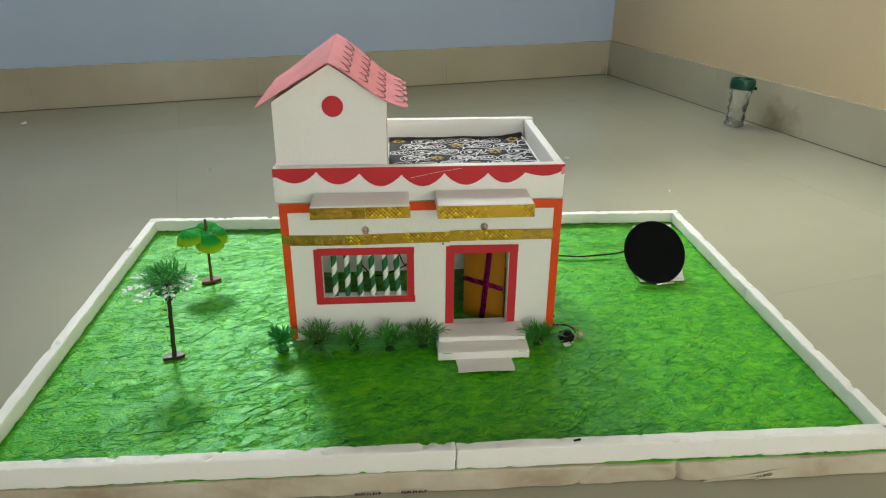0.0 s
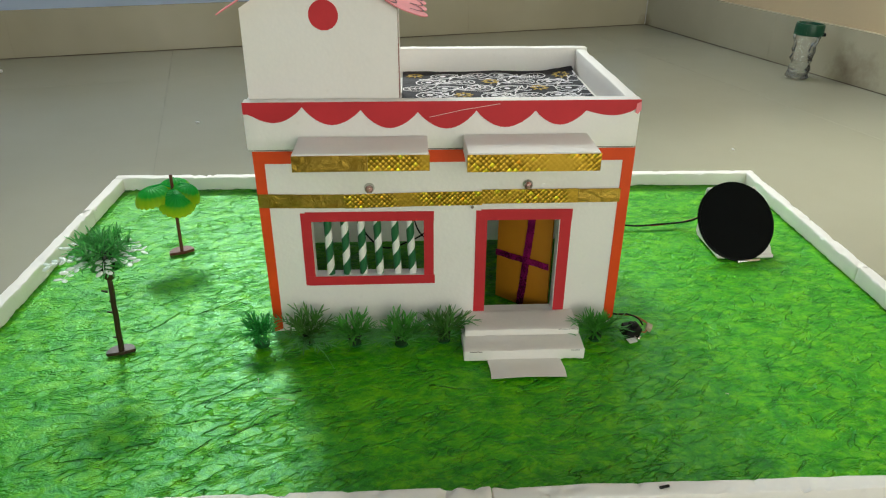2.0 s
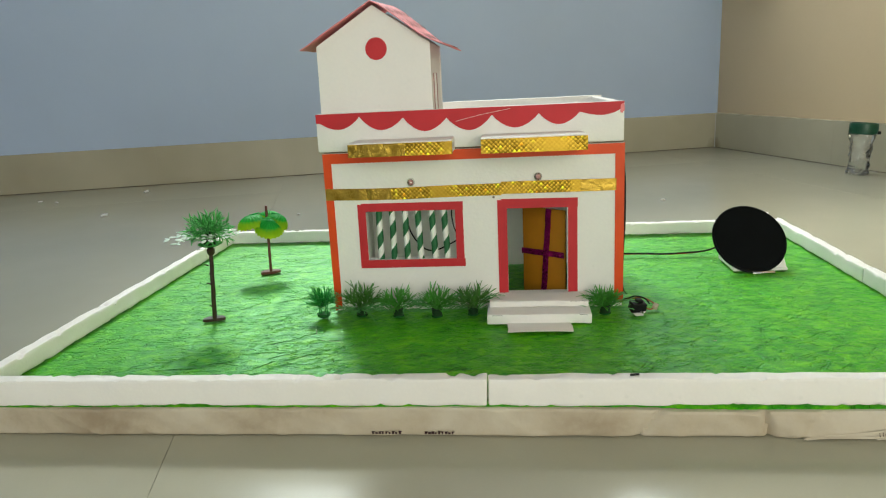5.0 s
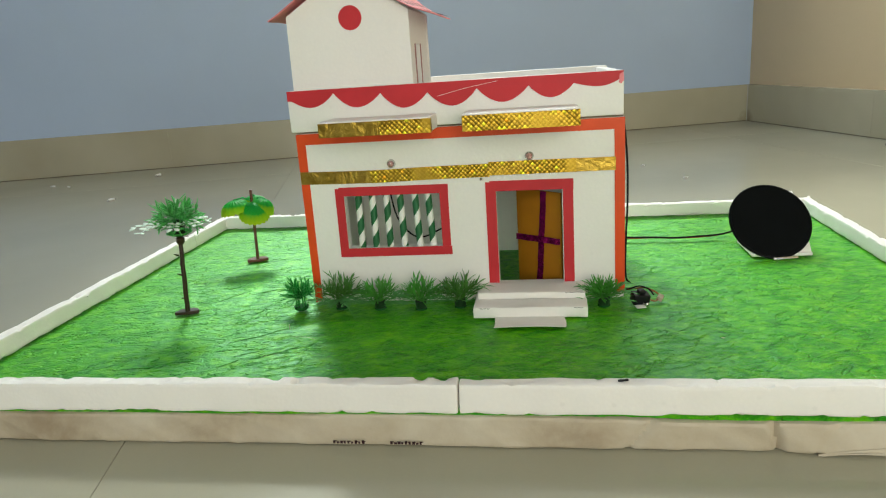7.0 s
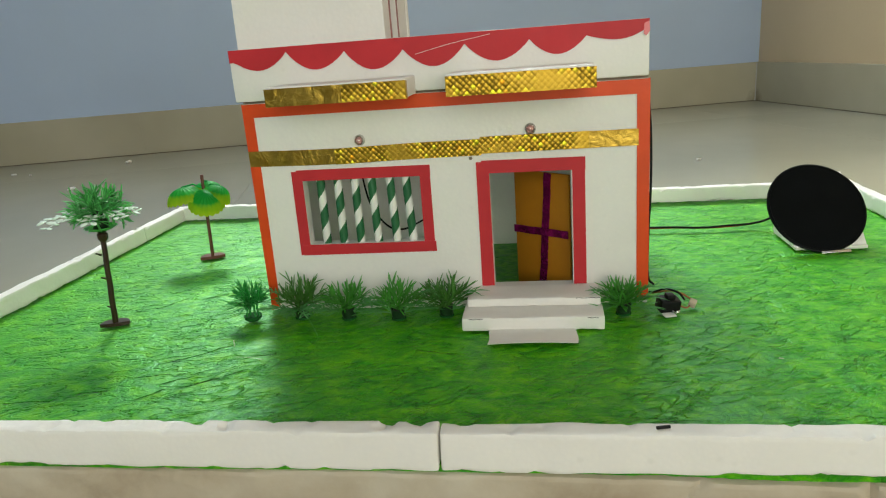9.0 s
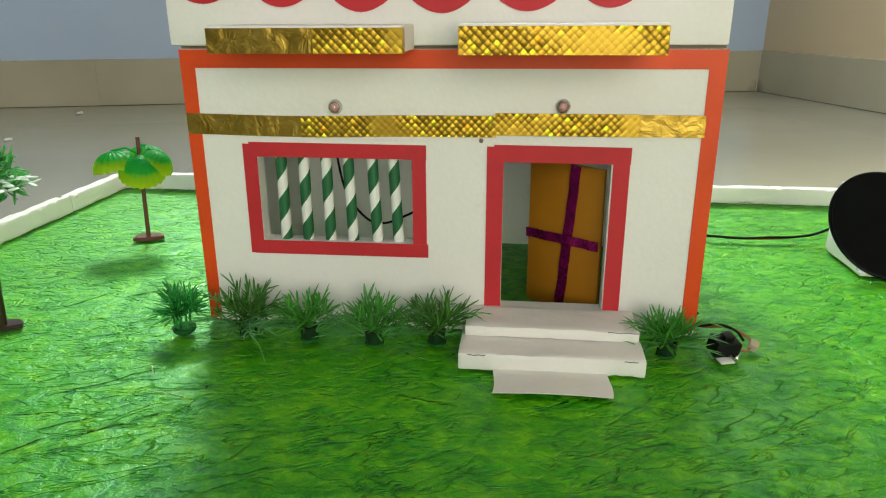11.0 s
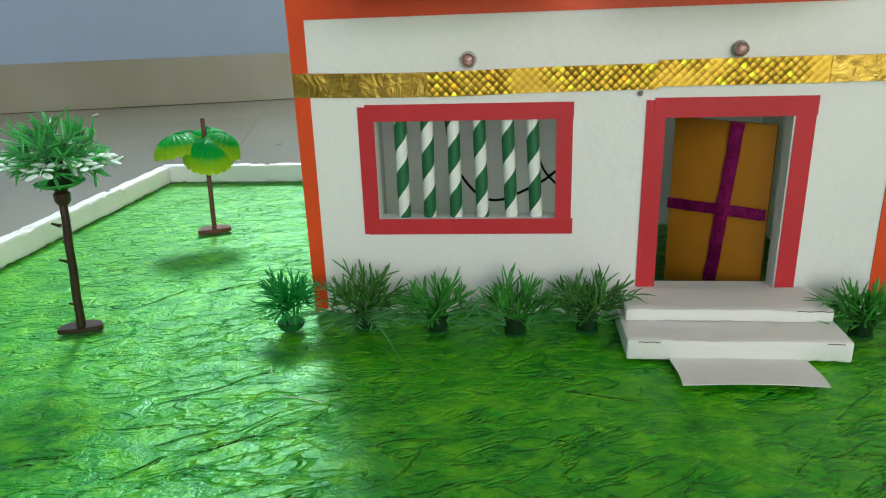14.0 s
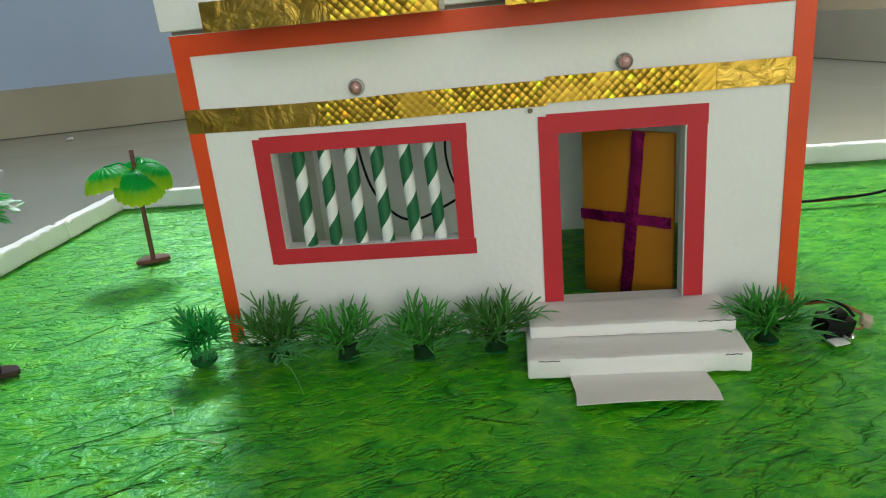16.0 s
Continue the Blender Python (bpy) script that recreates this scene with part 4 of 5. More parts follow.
def scale_lines(profile, rows, cols, width):
    """Rows of U-shaped pen strokes on the card."""
    bm = bmesh.new()
    for r in range(rows):
        for c in range(cols):
            off = 0.5 if r % 2 else 0.0
            pts = []
            for i in range(13):
                t = i / 12
                u = (c + off + t) / (cols + 0.5)
                s = 0.255 + 0.235 * r - 0.115 * (1 - math.sin(math.pi * t) ** 0.45)
                p, d = along(profile, min(max(s, 0.02), 0.99))
                y = RY0 + (RY1 - RY0) * u
                nrm = Vector((-d.z, 0, d.x))
                nrm = nrm if nrm.z > 0 else -nrm
                pts.append(Vector((p.x, y, p.z + 0.0085 * u * (1 - 0.85 * s / 0.965))) + nrm * (0.0010 + 0.0012 * abs(noise.noise(Vector((p.x * 30, y * 25, p.z * 30))))))
            ribbon(pts, width, nrm, 0.00015, bm)
    return bm


for prof in (ROOF_L, ROOF_R):
    sheet = part("roof_sheet", roof_sheet(prof, 5, 0.07 if prof is ROOF_R else 0.004), PINK, tower, "pink card roof slope")
    if prof is ROOF_R:
        part("drawn_scales", scale_lines(prof, 4, 5, 0.0012), INK, sheet, "dark hand-drawn roof scales", smooth=False)

# printed cloth lying on the roof terrace
cloth = thing("terrace_cloth", (0.055, 0.1, 0.1862), "black cloth with white paisley print on the model roof", "cloth")


def cloth_z(x, y):
    z = 0.1874 + 0.0012 * noise.noise(Vector((x * 25, y * 25, 1.0))) + 0.0005 * noise.noise(Vector((x * 80, y * 80, 4.0)))
    return z + 0.0045 * max(0, (x - 0.115) / 0.025) * max(0, (y - 0.155) / 0.03) + 0.003 * max(0, (0.02 - y) / 0.012)


def cloth_sheet():
    x0, x1, y0, y1, nx, ny = -0.0322, 0.1405, 0.0065, 0.1868, 60, 60
    bm = bmesh.new()
    rows = [[[bm.verts.new((x0 + (x1 - x0) * i / nx, y0 + (y1 - y0) * j / ny, cloth_z(x0 + (x1 - x0) * i / nx, y0 + (y1 - y0) * j / ny) - d)) for i in range(nx + 1)] for j in range(ny + 1)] for d in (0, 0.0006)]
    for k, r in enumerate(rows):
        for j in range(ny):
            for i in range(nx):
                bm.faces.new((r[j][i], r[j][i + 1], r[j + 1][i + 1], r[j + 1][i]))
    a, b = rows
    edge = [(0, i) for i in range(nx)] + [(j, nx) for j in range(ny)] + [(ny, i) for i in range(nx, 0, -1)] + [(j, 0) for j in range(ny, 0, -1)]
    for (j, i), (q, p) in zip(edge, edge[1:] + edge[:1]):
        bm.faces.new((a[j][i], a[q][p], b[q][p], b[j][i]))
    return bm


part("sheet", cloth_sheet(), FABRIC, cloth)


def lie(x, y, up=0.0004):
    x, y = min(max(x, -0.031), 0.139), min(max(y, 0.008), 0.185)
    return Vector((x, y, cloth_z(x, y) + up))


def leaf_point(cx, cy, size, turn, u, v):
    c, q = math.cos(turn), math.sin(turn)
    return lie(cx + size * (u * c - v * q), cy + size * (u * q + v * c))


def leaf_outline(cx, cy, size, turn, k, w, bm):
    """The outline of a pointed leaf, k times its full size."""
    pts = []
    for i in range(33):
        a = 2 * math.pi * i / 32
        pts.append(leaf_point(cx, cy, size, turn, -k * math.cos(a) + 0.25 * (k - 1), 0.80 * k * math.sin(a) * math.sin(a / 2) ** 0.7))
    ribbon(pts, w, (0, 0, 1), 0.0002, bm)


def eye_leaf(cx, cy, size, turn, bm):
    """A pointed leaf with a second line inside it and a solid round eye."""
    leaf_outline(cx, cy, size, turn, 1.0, 0.0011, bm)
    leaf_outline(cx, cy, size, turn, 0.70, 0.0007, bm)
    o = leaf_point(cx, cy, size, turn, 0.12, 0)
    extrude_outline([o + Vector((0.0030 * math.cos(a), 0.0030 * math.sin(a), 0.0002)) for a in (2 * math.pi * k / 14 for k in range(14))], (0, 0, 1), 0.0002, bm)


def veined_leaf(cx, cy, size, turn, bm):
    """A pointed leaf with a midrib and slanting veins."""
    leaf_outline(cx, cy, size, turn, 1.0, 0.0011, bm)
    ribbon([leaf_point(cx, cy, size, turn, u / 5, 0) for u in range(-5, 4)], 0.0009, (0, 0, 1), 0.0002, bm)
    for u in (-0.5, -0.15, 0.2, 0.5):
        for g in (-1, 1):
            ribbon([leaf_point(cx, cy, size, turn, u + 0.22 * f, 0.42 * g * f * (1.05 - abs(u) * 0.6)) for f in (0.15, 0.6, 1.0)], 0.0009, (0, 0, 1), 0.0002, bm)


def curl(cx, cy, turn, bm):
    """A branching tendril with buds."""
    c, s = math.cos(turn), math.sin(turn)
    go = lambda u, v: lie(cx + u * c - v * s, cy + u * s + v * c, 0.0005)
    ribbon(smooth_line([go(0, 0), go(0.010, 0.003), (go(0.018, -0.001)), go(0.026, 0.002)], 4), 0.0011, (0, 0, 1), 0.0002, bm)
    for u, side in ((0.006, 1), (0.012, -1), (0.018, 1), (0.024, -1)):
        ribbon(smooth_line([go(u, 0.001), go(u + 0.002, 0.004 * side), go(u + 0.006, 0.007 * side)], 3), 0.0012, (0, 0, 1), 0.0002, bm)


for j in range(7):
    for i in range(6):
        cx, cy = -0.020 + 0.0290 * i + (0.0145 if j % 2 else 0), 0.020 + 0.0240 * j
        if cx > 0.139:
            continue
        lean = 0.10 + 0.4 * ((i * 5 + j * 3) % 4) / 3 + (math.pi if (i + j) % 2 else 0)
        bm = bmesh.new()
        if (i + 2 * j) % 5 == 2:
            for k in range(8):
                a = 2 * math.pi * k / 8
                ribbon([lie(cx + q * math.cos(a), cy + q * math.sin(a), 0.0006) for q in (0.0035, 0.0085)], 0.0018, (0, 0, 1), 0.0002, bm)
            ribbon([lie(cx + 0.0060 * math.cos(a), cy + 0.0060 * math.sin(a), 0.0009) for a in (2 * math.pi * k / 20 for k in range(21))], 0.0010, (0, 0, 1), 0.0002, bm)
            part("flower_print", bm, PRINT_GOLD, cloth, "yellow flower print", smooth=False)
        else:
            (eye_leaf if (i + j) % 2 else veined_leaf)(cx, cy, 0.0140, lean, bm)
            part("paisley_print", bm, PRINT_WHITE, cloth, "white paisley print", smooth=False)
        bm = bmesh.new()
        curl(cx + 0.004, cy - 0.0155, lean * 0.3 - 0.2, bm)
        part("vine_print", bm, PRINT_WHITE, cloth, "white vine print", smooth=False)

# steps and the slip of paper before them
steps = thing("model_steps", (0.067, -0.027, 0), "two white foam steps in front of the model door", "steps")
part("lower_step", rough_box(0.0165, 0.1180, -0.0525, -0.0006, 0.0006, 0.0108, 0.0010, 0.004, 0.0004, 0.0035, 21), FOAM, steps)
part("upper_step", rough_box(0.0185, 0.1170, -0.0315, -0.0006, 0.0110, 0.0175, 0.0009, 0.005, 0.0003, 0.0025, 22), FOAM, steps)
for x0, x1, y, z in ((0.0215, 0.0315, -0.0525, 0.0100), (0.106, 0.1135, -0.0525, 0.0100), (0.099, 0.1165, -0.0318, 0.0171), (0.040, 0.078, -0.0527, 0.0012), (0.085, 0.094, -0.0527, 0.0010)):
    part("pencil_mark", ribbon([(x0 + (x1 - x0) * i / 6, y - 0.0004, z + 0.0002 * math.sin(i * 2.1)) for i in range(7)], 0.00035, (0, -1, 0), 0.0001), INK, steps, "thin broken pencil line", smooth=False)


def paper_slip():
    bm = bmesh.new()
    n, m = 12, 5
    g = [[bm.verts.new((0.0365 + 0.0615 * i / n + 0.0006 * math.sin(j), -0.0785 + 0.028 * j / m + 0.0010 * math.sin(2.6 * i / n), 0.0019 + 0.0010 * (1 - j / m) * (0.4 + 0.6 * math.sin(3 * i / n)))) for i in range(n + 1)] for j in range(m + 1)]
    for j in range(m):
        for i in range(n):
            bm.faces.new((g[j][i], g[j][i + 1], g[j + 1][i + 1], g[j + 1][i]))
    e = bmesh.ops.extrude_face_region(bm, geom=bm.faces[:])
    for v in [v for v in e["geom"] if isinstance(v, bmesh.types.BMVert)]:
        v.co.z -= 0.0004
    return bm


solo("paper_slip", paper_slip(), WHITE_PAPER, (0.067, -0.0645, 0.0), "white paper slip lying before the model steps", "paper")


# ---- plants ----
def blade(bm, p, d, length, width, droop):
    """A narrow three-sided plastic blade that bends over."""
    d = Vector(d).normalized()
    side = d.cross(Vector((0, 0, 1)))
    side = side.normalized() if side.length > 1e-3 else Vector((1, 0, 0))
    rings = []
    for k in range(4):
        t = k / 3
        c = Vector(p) + d * length * t + Vector((0, 0, -droop * length * t * t))
        w = width * (0.75, 1.0, 0.75, 0.08)[k]
        up = side.cross(d).normalized()
        rings.append([bm.verts.new(c + side * w), bm.verts.new(c - side * w), bm.verts.new(c + up * w * 0.7)])
    for a, b in zip(rings, rings[1:]):
        for k in range(3):
            bm.faces.new((a[k], a[(k + 1) % 3], b[(k + 1) % 3], b[k]))
    bm.faces.new(rings[0])
    bm.faces.new(rings[-1])


def fern(bm, p, heading, reach, rise, n, needle, width, rng):
    """An arching stem with narrow needles on both sides, like asparagus fern."""
    d = Vector((math.cos(heading), math.sin(heading), 0))
    line = [Vector(p) + d * reach * (q / 5) ** 1.2 + Vector((0, 0, rise * math.sin(1.75 * q / 5))) for q in range(6)]
    tube(line, width * 0.9, 5, bm, 0.5)
    side = Vector((-d.y, d.x, 0))
    for k in range(n):
        f = 0.22 + 0.78 * k / (n - 1)
        q = min(int(f * 5), 4)
        c = line[q].lerp(line[q + 1], f * 5 - q)
        go = (line[q + 1] - line[q]).normalized()
        out = side * (1 if k % 2 else -1) * rng.uniform(0.5, 1.0) + Vector((0, 0, rng.uniform(-0.15, 0.75)))
        blade(bm, c, go * 0.75 + out * 0.8, needle * rng.uniform(0.65, 1.2), width, rng.uniform(0.0, 0.3))
    blade(bm, line[-1], (line[-1] - line[-2]), needle, width, 0.1)


def bush(bm, p, height, spread, stems, per, needle, width, rng):
    """Stems that fan out of one point, each beset with stiff blunt needles towards its end."""
    p = Vector(p)
    for k in range(stems):
        a = 2.39996 * k + rng.uniform(-0.35, 0.35)
        lean = radians(6 + 74 * math.sqrt((k + 0.5) / stems)) * rng.uniform(0.85, 1.1)
        depth = 0.55 if math.sin(a) > 0 else 0.90
        d = Vector((math.sin(lean) * math.cos(a), math.sin(lean) * math.sin(a) * depth, math.cos(lean)))
        reach = (height * math.cos(lean) ** 2 + 0.5 * spread * math.sin(lean) ** 2 - 0.55 * needle) * rng.uniform(0.75, 1.12)
        bow = Vector((0, 0, reach * 0.16 * math.sin(lean)))
        line = [p, p + d * reach * 0.5 + bow, p + d * reach + bow * 0.9]
        tube(line, width * 1.0, 5, bm, 0.7)
        for j in range(per):
            f = 0.30 + 0.70 * (j + rng.uniform(-0.3, 0.3)) / (per - 1)
            f = min(max(f, 0.2), 1.0)
            c = line[0].lerp(line[1], f * 2) if f < 0.5 else line[1].lerp(line[2], f * 2 - 1)
            out = Vector((rng.uniform(-1, 1), rng.uniform(-1, 1) * depth, rng.uniform(-0.55, 0.75))).normalized()
            go = d + out * 0.80
            go.z = max(go.z, -0.10) + 0.10
            spine(bm, c, go, needle * rng.uniform(0.60, 1.15), width * rng.uniform(0.85, 1.2), rng.uniform(-0.10, 0.16))
        spine(bm, line[2], d, needle * 0.8, width, 0.05)


def spine(bm, p, d, length, width, droop):
    """A stiff flattened needle with a blunt end."""
    d = Vector(d).normalized()
    side = d.cross(Vector((0, 0, 1)))
    side = side.normalized() if side.length > 1e-3 else Vector((1, 0, 0))
    up = side.cross(d).normalized()
    rings = []
    for t, w in ((0.0, 0.70), (0.45, 1.0), (0.82, 0.85), (1.0, 0.30)):
        c = Vector(p) + d * length * t + Vector((0, 0, -droop * length * t * t))
        rings.append([bm.verts.new(c + side * width * w), bm.verts.new(c + up * width * w * 0.6), bm.verts.new(c - side * width * w), bm.verts.new(c - up * width * w * 0.6)])
    for a, b in zip(rings, rings[1:]):
        for k in range(4):
            bm.faces.new((a[k], a[(k + 1) % 4], b[(k + 1) % 4], b[k]))
    bm.faces.new(rings[0])
    bm.faces.new(rings[-1])


def shrub(at, height, spread, seed, mat, label, legs=False):
    rng = random.Random(seed)
    s = thing("model_shrub", at, label, "model plant", "shrubs along the model house")
    x, y, z = at
    bm = bmesh.new()
    lift = 0.0125 if legs else 0.0085
    bush(bm, (x, y, z + lift), height - lift, spread, 16, 11, 0.0122, 0.00064, rng)
    part("foliage", bm, mat, s)
    if not legs:
        for side in (-1, 1):
            bm = bmesh.new()
            for k in range(3):
                a = (math.pi if side < 0 else 0) + rng.uniform(-0.55, 0.30) * side
                fern(bm, (x + 0.004 * side, y - 0.002, z + lift - 0.002), a, spread * rng.uniform(0.38, 0.50), (0.003, 0.009, 0.014)[k] * rng.uniform(0.8, 1.2), 13, 0.0104, 0.00066, rng)
            part("frond", bm, LEAF_FADED, s, "paler green arching frond")
    if legs:
        for k in range(4):
            a = 2 * math.pi * (k + 0.4) / 4
            part("stem", tube([(x + 0.0058 * math.cos(a), y + 0.003 * math.sin(a), z + 0.0034), (x + 0.0044 * math.cos(a), y + 0.002 * math.sin(a), z + 0.010), (x + 0.0060 * math.cos(a), y + 0.003 * math.sin(a), z + 0.0175)], 0.0008, 6), mat, s)
        part("foot", lathe([(0.0045, 0.0008), (0.0066, 0.0026), (0.0072, 0.0052), (0.0062, 0.0050), (0.001, 0.0036)], 18, at), MATT_GREEN, s, "shallow green plastic dish")
    else:
        pot = part("foot", lathe([(0.0046, 0.0016), (0.0050, 0.0024), (0.0060, 0.0092), (0.0056, 0.0096), (0.0048, 0.0080), (0.001, 0.0078)], 18, at), FOOT, s, "small black green plastic pot")
        part("ring", lathe([(0.0050, 0.0006), (0.0057, 0.0010), (0.0057, 0.0020), (0.0050, 0.0022)], 18, at), MATT_GREEN, pot, "green rim under the pot")
    return s


LAB = "small green plastic shrub set against the model house wall"
shrub((-0.1560, -0.0235, 0), 0.034, 0.038, 1, LEAF, "small upright green plastic shrub at the house corner", True)
shrub((-0.1160, -0.0200, 0), 0.037, 0.052, 2, LEAF_OLIVE, "dark olive plastic shrub set against the model house wall")
shrub((-0.0765, -0.0235, 0), 0.032, 0.047, 3, LEAF_DARK, LAB)
shrub((-0.0360, -0.0260, 0), 0.034, 0.047, 4, LEAF_DARK, LAB)
shrub((0.0010, -0.0215, 0), 0.035, 0.048, 5, LEAF_OLIVE, "dark olive plastic shrub between the wall and the steps")
shrub((0.1340, -0.0240, 0), 0.030, 0.038, 6, LEAF_DARK, "small green plastic shrub beside the model steps")

# a fallen sprig with a long pale thread on the lawn
bm = bmesh.new()
rng = random.Random(31)
for go, far in ((-30, 0.026), (-52, 0.024), (-85, 0.019), (-118, 0.017), (-5, 0.018)):
    fern(bm, (-0.1180, -0.0290, 0.0120), radians(go), far, 0.0020, 15, 0.0095, 0.00072, rng)
fallen = thing("fallen_sprig", (-0.112, -0.034, 0.002), "fallen pale green plastic sprig with a thread lying on the lawn", "model plant")
part("foliage", bm, LEAF_FADED, fallen)
part("thread", tube(smooth_line([(-0.108, -0.038, 0.0125), (-0.0985, -0.049, 0.0080), (-0.0905, -0.061, 0.0028)]), 0.0003, 6), LEAF_FADED, fallen, "pale plastic thread")


def half_base(x, y, w, d, h, turn):
    """A flat foot with one straight and one rounded side."""
    pts = [(w * math.cos(a), d * math.sin(a)) for a in (math.pi * i / 18 for i in range(19))] + [(-w, -d * 0.35), (w * 0.2, -d * 0.55), (w, -d * 0.3)]
    bm = extrude_outline([(p, q, 0) for p, q in pts], (0, 0, 1), h)
    bmesh.ops.bevel(bm, geom=bm.edges[:], offset=0.0004, segments=1, affect="EDGES")
    return turned(bm, pose(x, y, 0.0002, 0, 0, turn))


def palm():
    x, y = -0.2735, -0.0285
    rng = random.Random(44)
    t = thing("model_tree", (x, y, 0.0), "toy tree with dark trunk and spiky green plastic crown", "model tree")
    part("foot", half_base(x - 0.001, y + 0.001, 0.0115, 0.0080, 0.0030, 18), BROWN, t, "dark brown plastic foot")
    trunk = [(x + 0.0002 * math.sin(k * 1.3) + 0.0055 * k / 14, y, 0.003 + 0.078 * k / 14) for k in range(15)]
    bm = tube(trunk, 0.0024, 10, None, 0.85)
    for k, z in enumerate((0.016, 0.03, 0.041, 0.052, 0.061)):
        tube([(x + 0.001, y, z), (x + (0.0034 if k % 2 else -0.0034), y - 0.001, z + 0.0016)], 0.0011, 6, bm, 0.5)
    lathe([(0.0026, 0.0725), (0.0040, 0.0745), (0.0042, 0.0785), (0.0028, 0.0800)], 12, (x + 0.0053, y, 0), bm)
    part("trunk", bm, BROWN, t, "dark brown knobbly plastic trunk")
    cx = x + 0.0056
    part("cup", lathe([(0.0030, 0.0800), (0.0056, 0.0830), (0.0062, 0.0870), (0.0054, 0.0940), (0.0030, 0.0975), (0.0005, 0.0980)], 14, (cx, y, 0)), FOOT, t, "dark green plastic cup")
    bm = bmesh.new()
    heart = Vector((cx, y, 0.0930))
    for k in range(24):
        a = k * 2.39996 + 0.4
        e = math.asin(-0.30 + 1.27 * (k + 0.5) / 24)
        d = Vector((math.cos(a) * math.cos(e), math.sin(a) * math.cos(e), math.sin(e)))
        reach = (0.0165 + 0.0030 * math.cos(e)) * rng.uniform(0.85, 1.15)
        tip = heart + d * reach + Vector((0, 0, 0.002))
        tube([heart, heart.lerp(tip, 0.5), tip], 0.0007, 5, bm, 0.8)
        for j in range(17):
            f = rng.uniform(0.45, 1.0)
            out = Vector((rng.uniform(-1, 1), rng.uniform(-1, 1), rng.uniform(-0.8, 1))).normalized()
            go = d * 0.75 + out * 0.85
            go.z = max(go.z, -0.50)
            spine(bm, heart.lerp(tip, f), go, 0.0125 * rng.uniform(0.7, 1.15), 0.00078 * rng.uniform(0.9, 1.15), rng.uniform(-0.05, 0.15))
    part("crown", bm, LEAF_CROWN, t, "spiky green plastic crown")
    for k in range(8):
        a = 2 * math.pi * (k + 0.45) / 8
        bm = bmesh.new()
        d = Vector((math.cos(a), math.sin(a), 0))
        s = Vector((-d.y, d.x, 0))
        reach = 0.041 if math.cos(a) < -0.4 else 0.029
        line = [Vector((cx, y, 0.0880)) + d * reach * i / 7 + Vector((0, 0, 0.010 * math.sin(2.2 * i / 7) - 0.003 * i / 7)) for i in range(8)]
        tube(line, 0.0005, 5, bm, 0.5)
        for i in range(3, 8):
            for g in (-1, 1):
                c = line[i] + s * g * 0.0034 + Vector((0, 0, rng.uniform(-0.0006, 0.0012)))
                bmesh.ops.create_icosphere(bm, subdivisions=2, radius=1.0, matrix=Matrix.Translation(c) @ pose(0, 0, 0, rng.uniform(-25, 25), rng.uniform(-20, 20), math.degrees(a) + 40 * g) @ Matrix.Diagonal((0.0034, 0.0021, 0.0007, 1)))
        part("leaf_spray", bm, LEAF_SHEEN, t, "spray of small oval green leaves with window sheen painted pale")
    part("leaf_collar", lathe([(0.0035, 0.0815), (0.0080, 0.0820), (0.0125, 0.0842), (0.0122, 0.0848), (0.0078, 0.0828), (0.0035, 0.0826)], 14, (cx, y, 0)), LEAF_CROWN, t, "flat green collar under the crown")


palm()


def fan_leaf(centre, heading, reach, radius, depth, tilt, parent):
    """A hood-shaped fan leaf on an arching stalk: ribs run from its crown to a toothed, hanging edge."""
    n, m = 60, 9
    bm = bmesh.new()
    layer = bm.verts.layers.float.new("reach")
    d = Vector((math.cos(heading), math.sin(heading), 0))
    place = Matrix.Translation(Vector(centre) + d * reach) @ Matrix.Rotation(heading, 4, "Z") @ Matrix.Rotation(radians(tilt), 4, "Y")
    hub = bm.verts.new(place @ Vector((0, 0, 0)))
    hub[layer] = 0.0
    rows = []
    for j in range(1, m + 1):
        q = j / m
        row = []
        for i in range(n):
            a = 2 * math.pi * i / n
            wide = radius * math.sin(q * 1.50) * (1 + 0.035 * q * q * abs(math.sin(a * 10)))
            z = -depth * (1 - math.cos(q * 1.50)) + 0.0003 * math.cos(a * 20) * min(1, 2 * q) - 0.0012 * q * q * abs(math.sin(a * 10))
            v = bm.verts.new(place @ Vector((wide * math.cos(a), wide * 1.08 * math.sin(a), z)))
            v[layer] = q * (0.90 + 0.12 * math.cos(a))
            row.append(v)
        rows.append(row)
    for i in range(n):
        bm.faces.new((hub, rows[0][i], rows[0][(i + 1) % n]))
    for a, b in zip(rows, rows[1:]):
        for i in range(n):
            bm.faces.new((a[i], a[(i + 1) % n], b[(i + 1) % n], b[i]))
    bmesh.ops.solidify(bm, geom=bm.faces[:], thickness=0.0006)
    tube([Vector(centre) + Vector((0, 0, -0.0035)), Vector(centre) + d * reach * 0.45 + Vector((0, 0, 0.0022)), Vector(centre) + d * reach + Vector((0, 0, 0.0002))], 0.0010, 6, bm, 0.8)
    part("fan_leaf", bm, FANLEAF, parent, "green moulded fan leaf with a yellow edge")


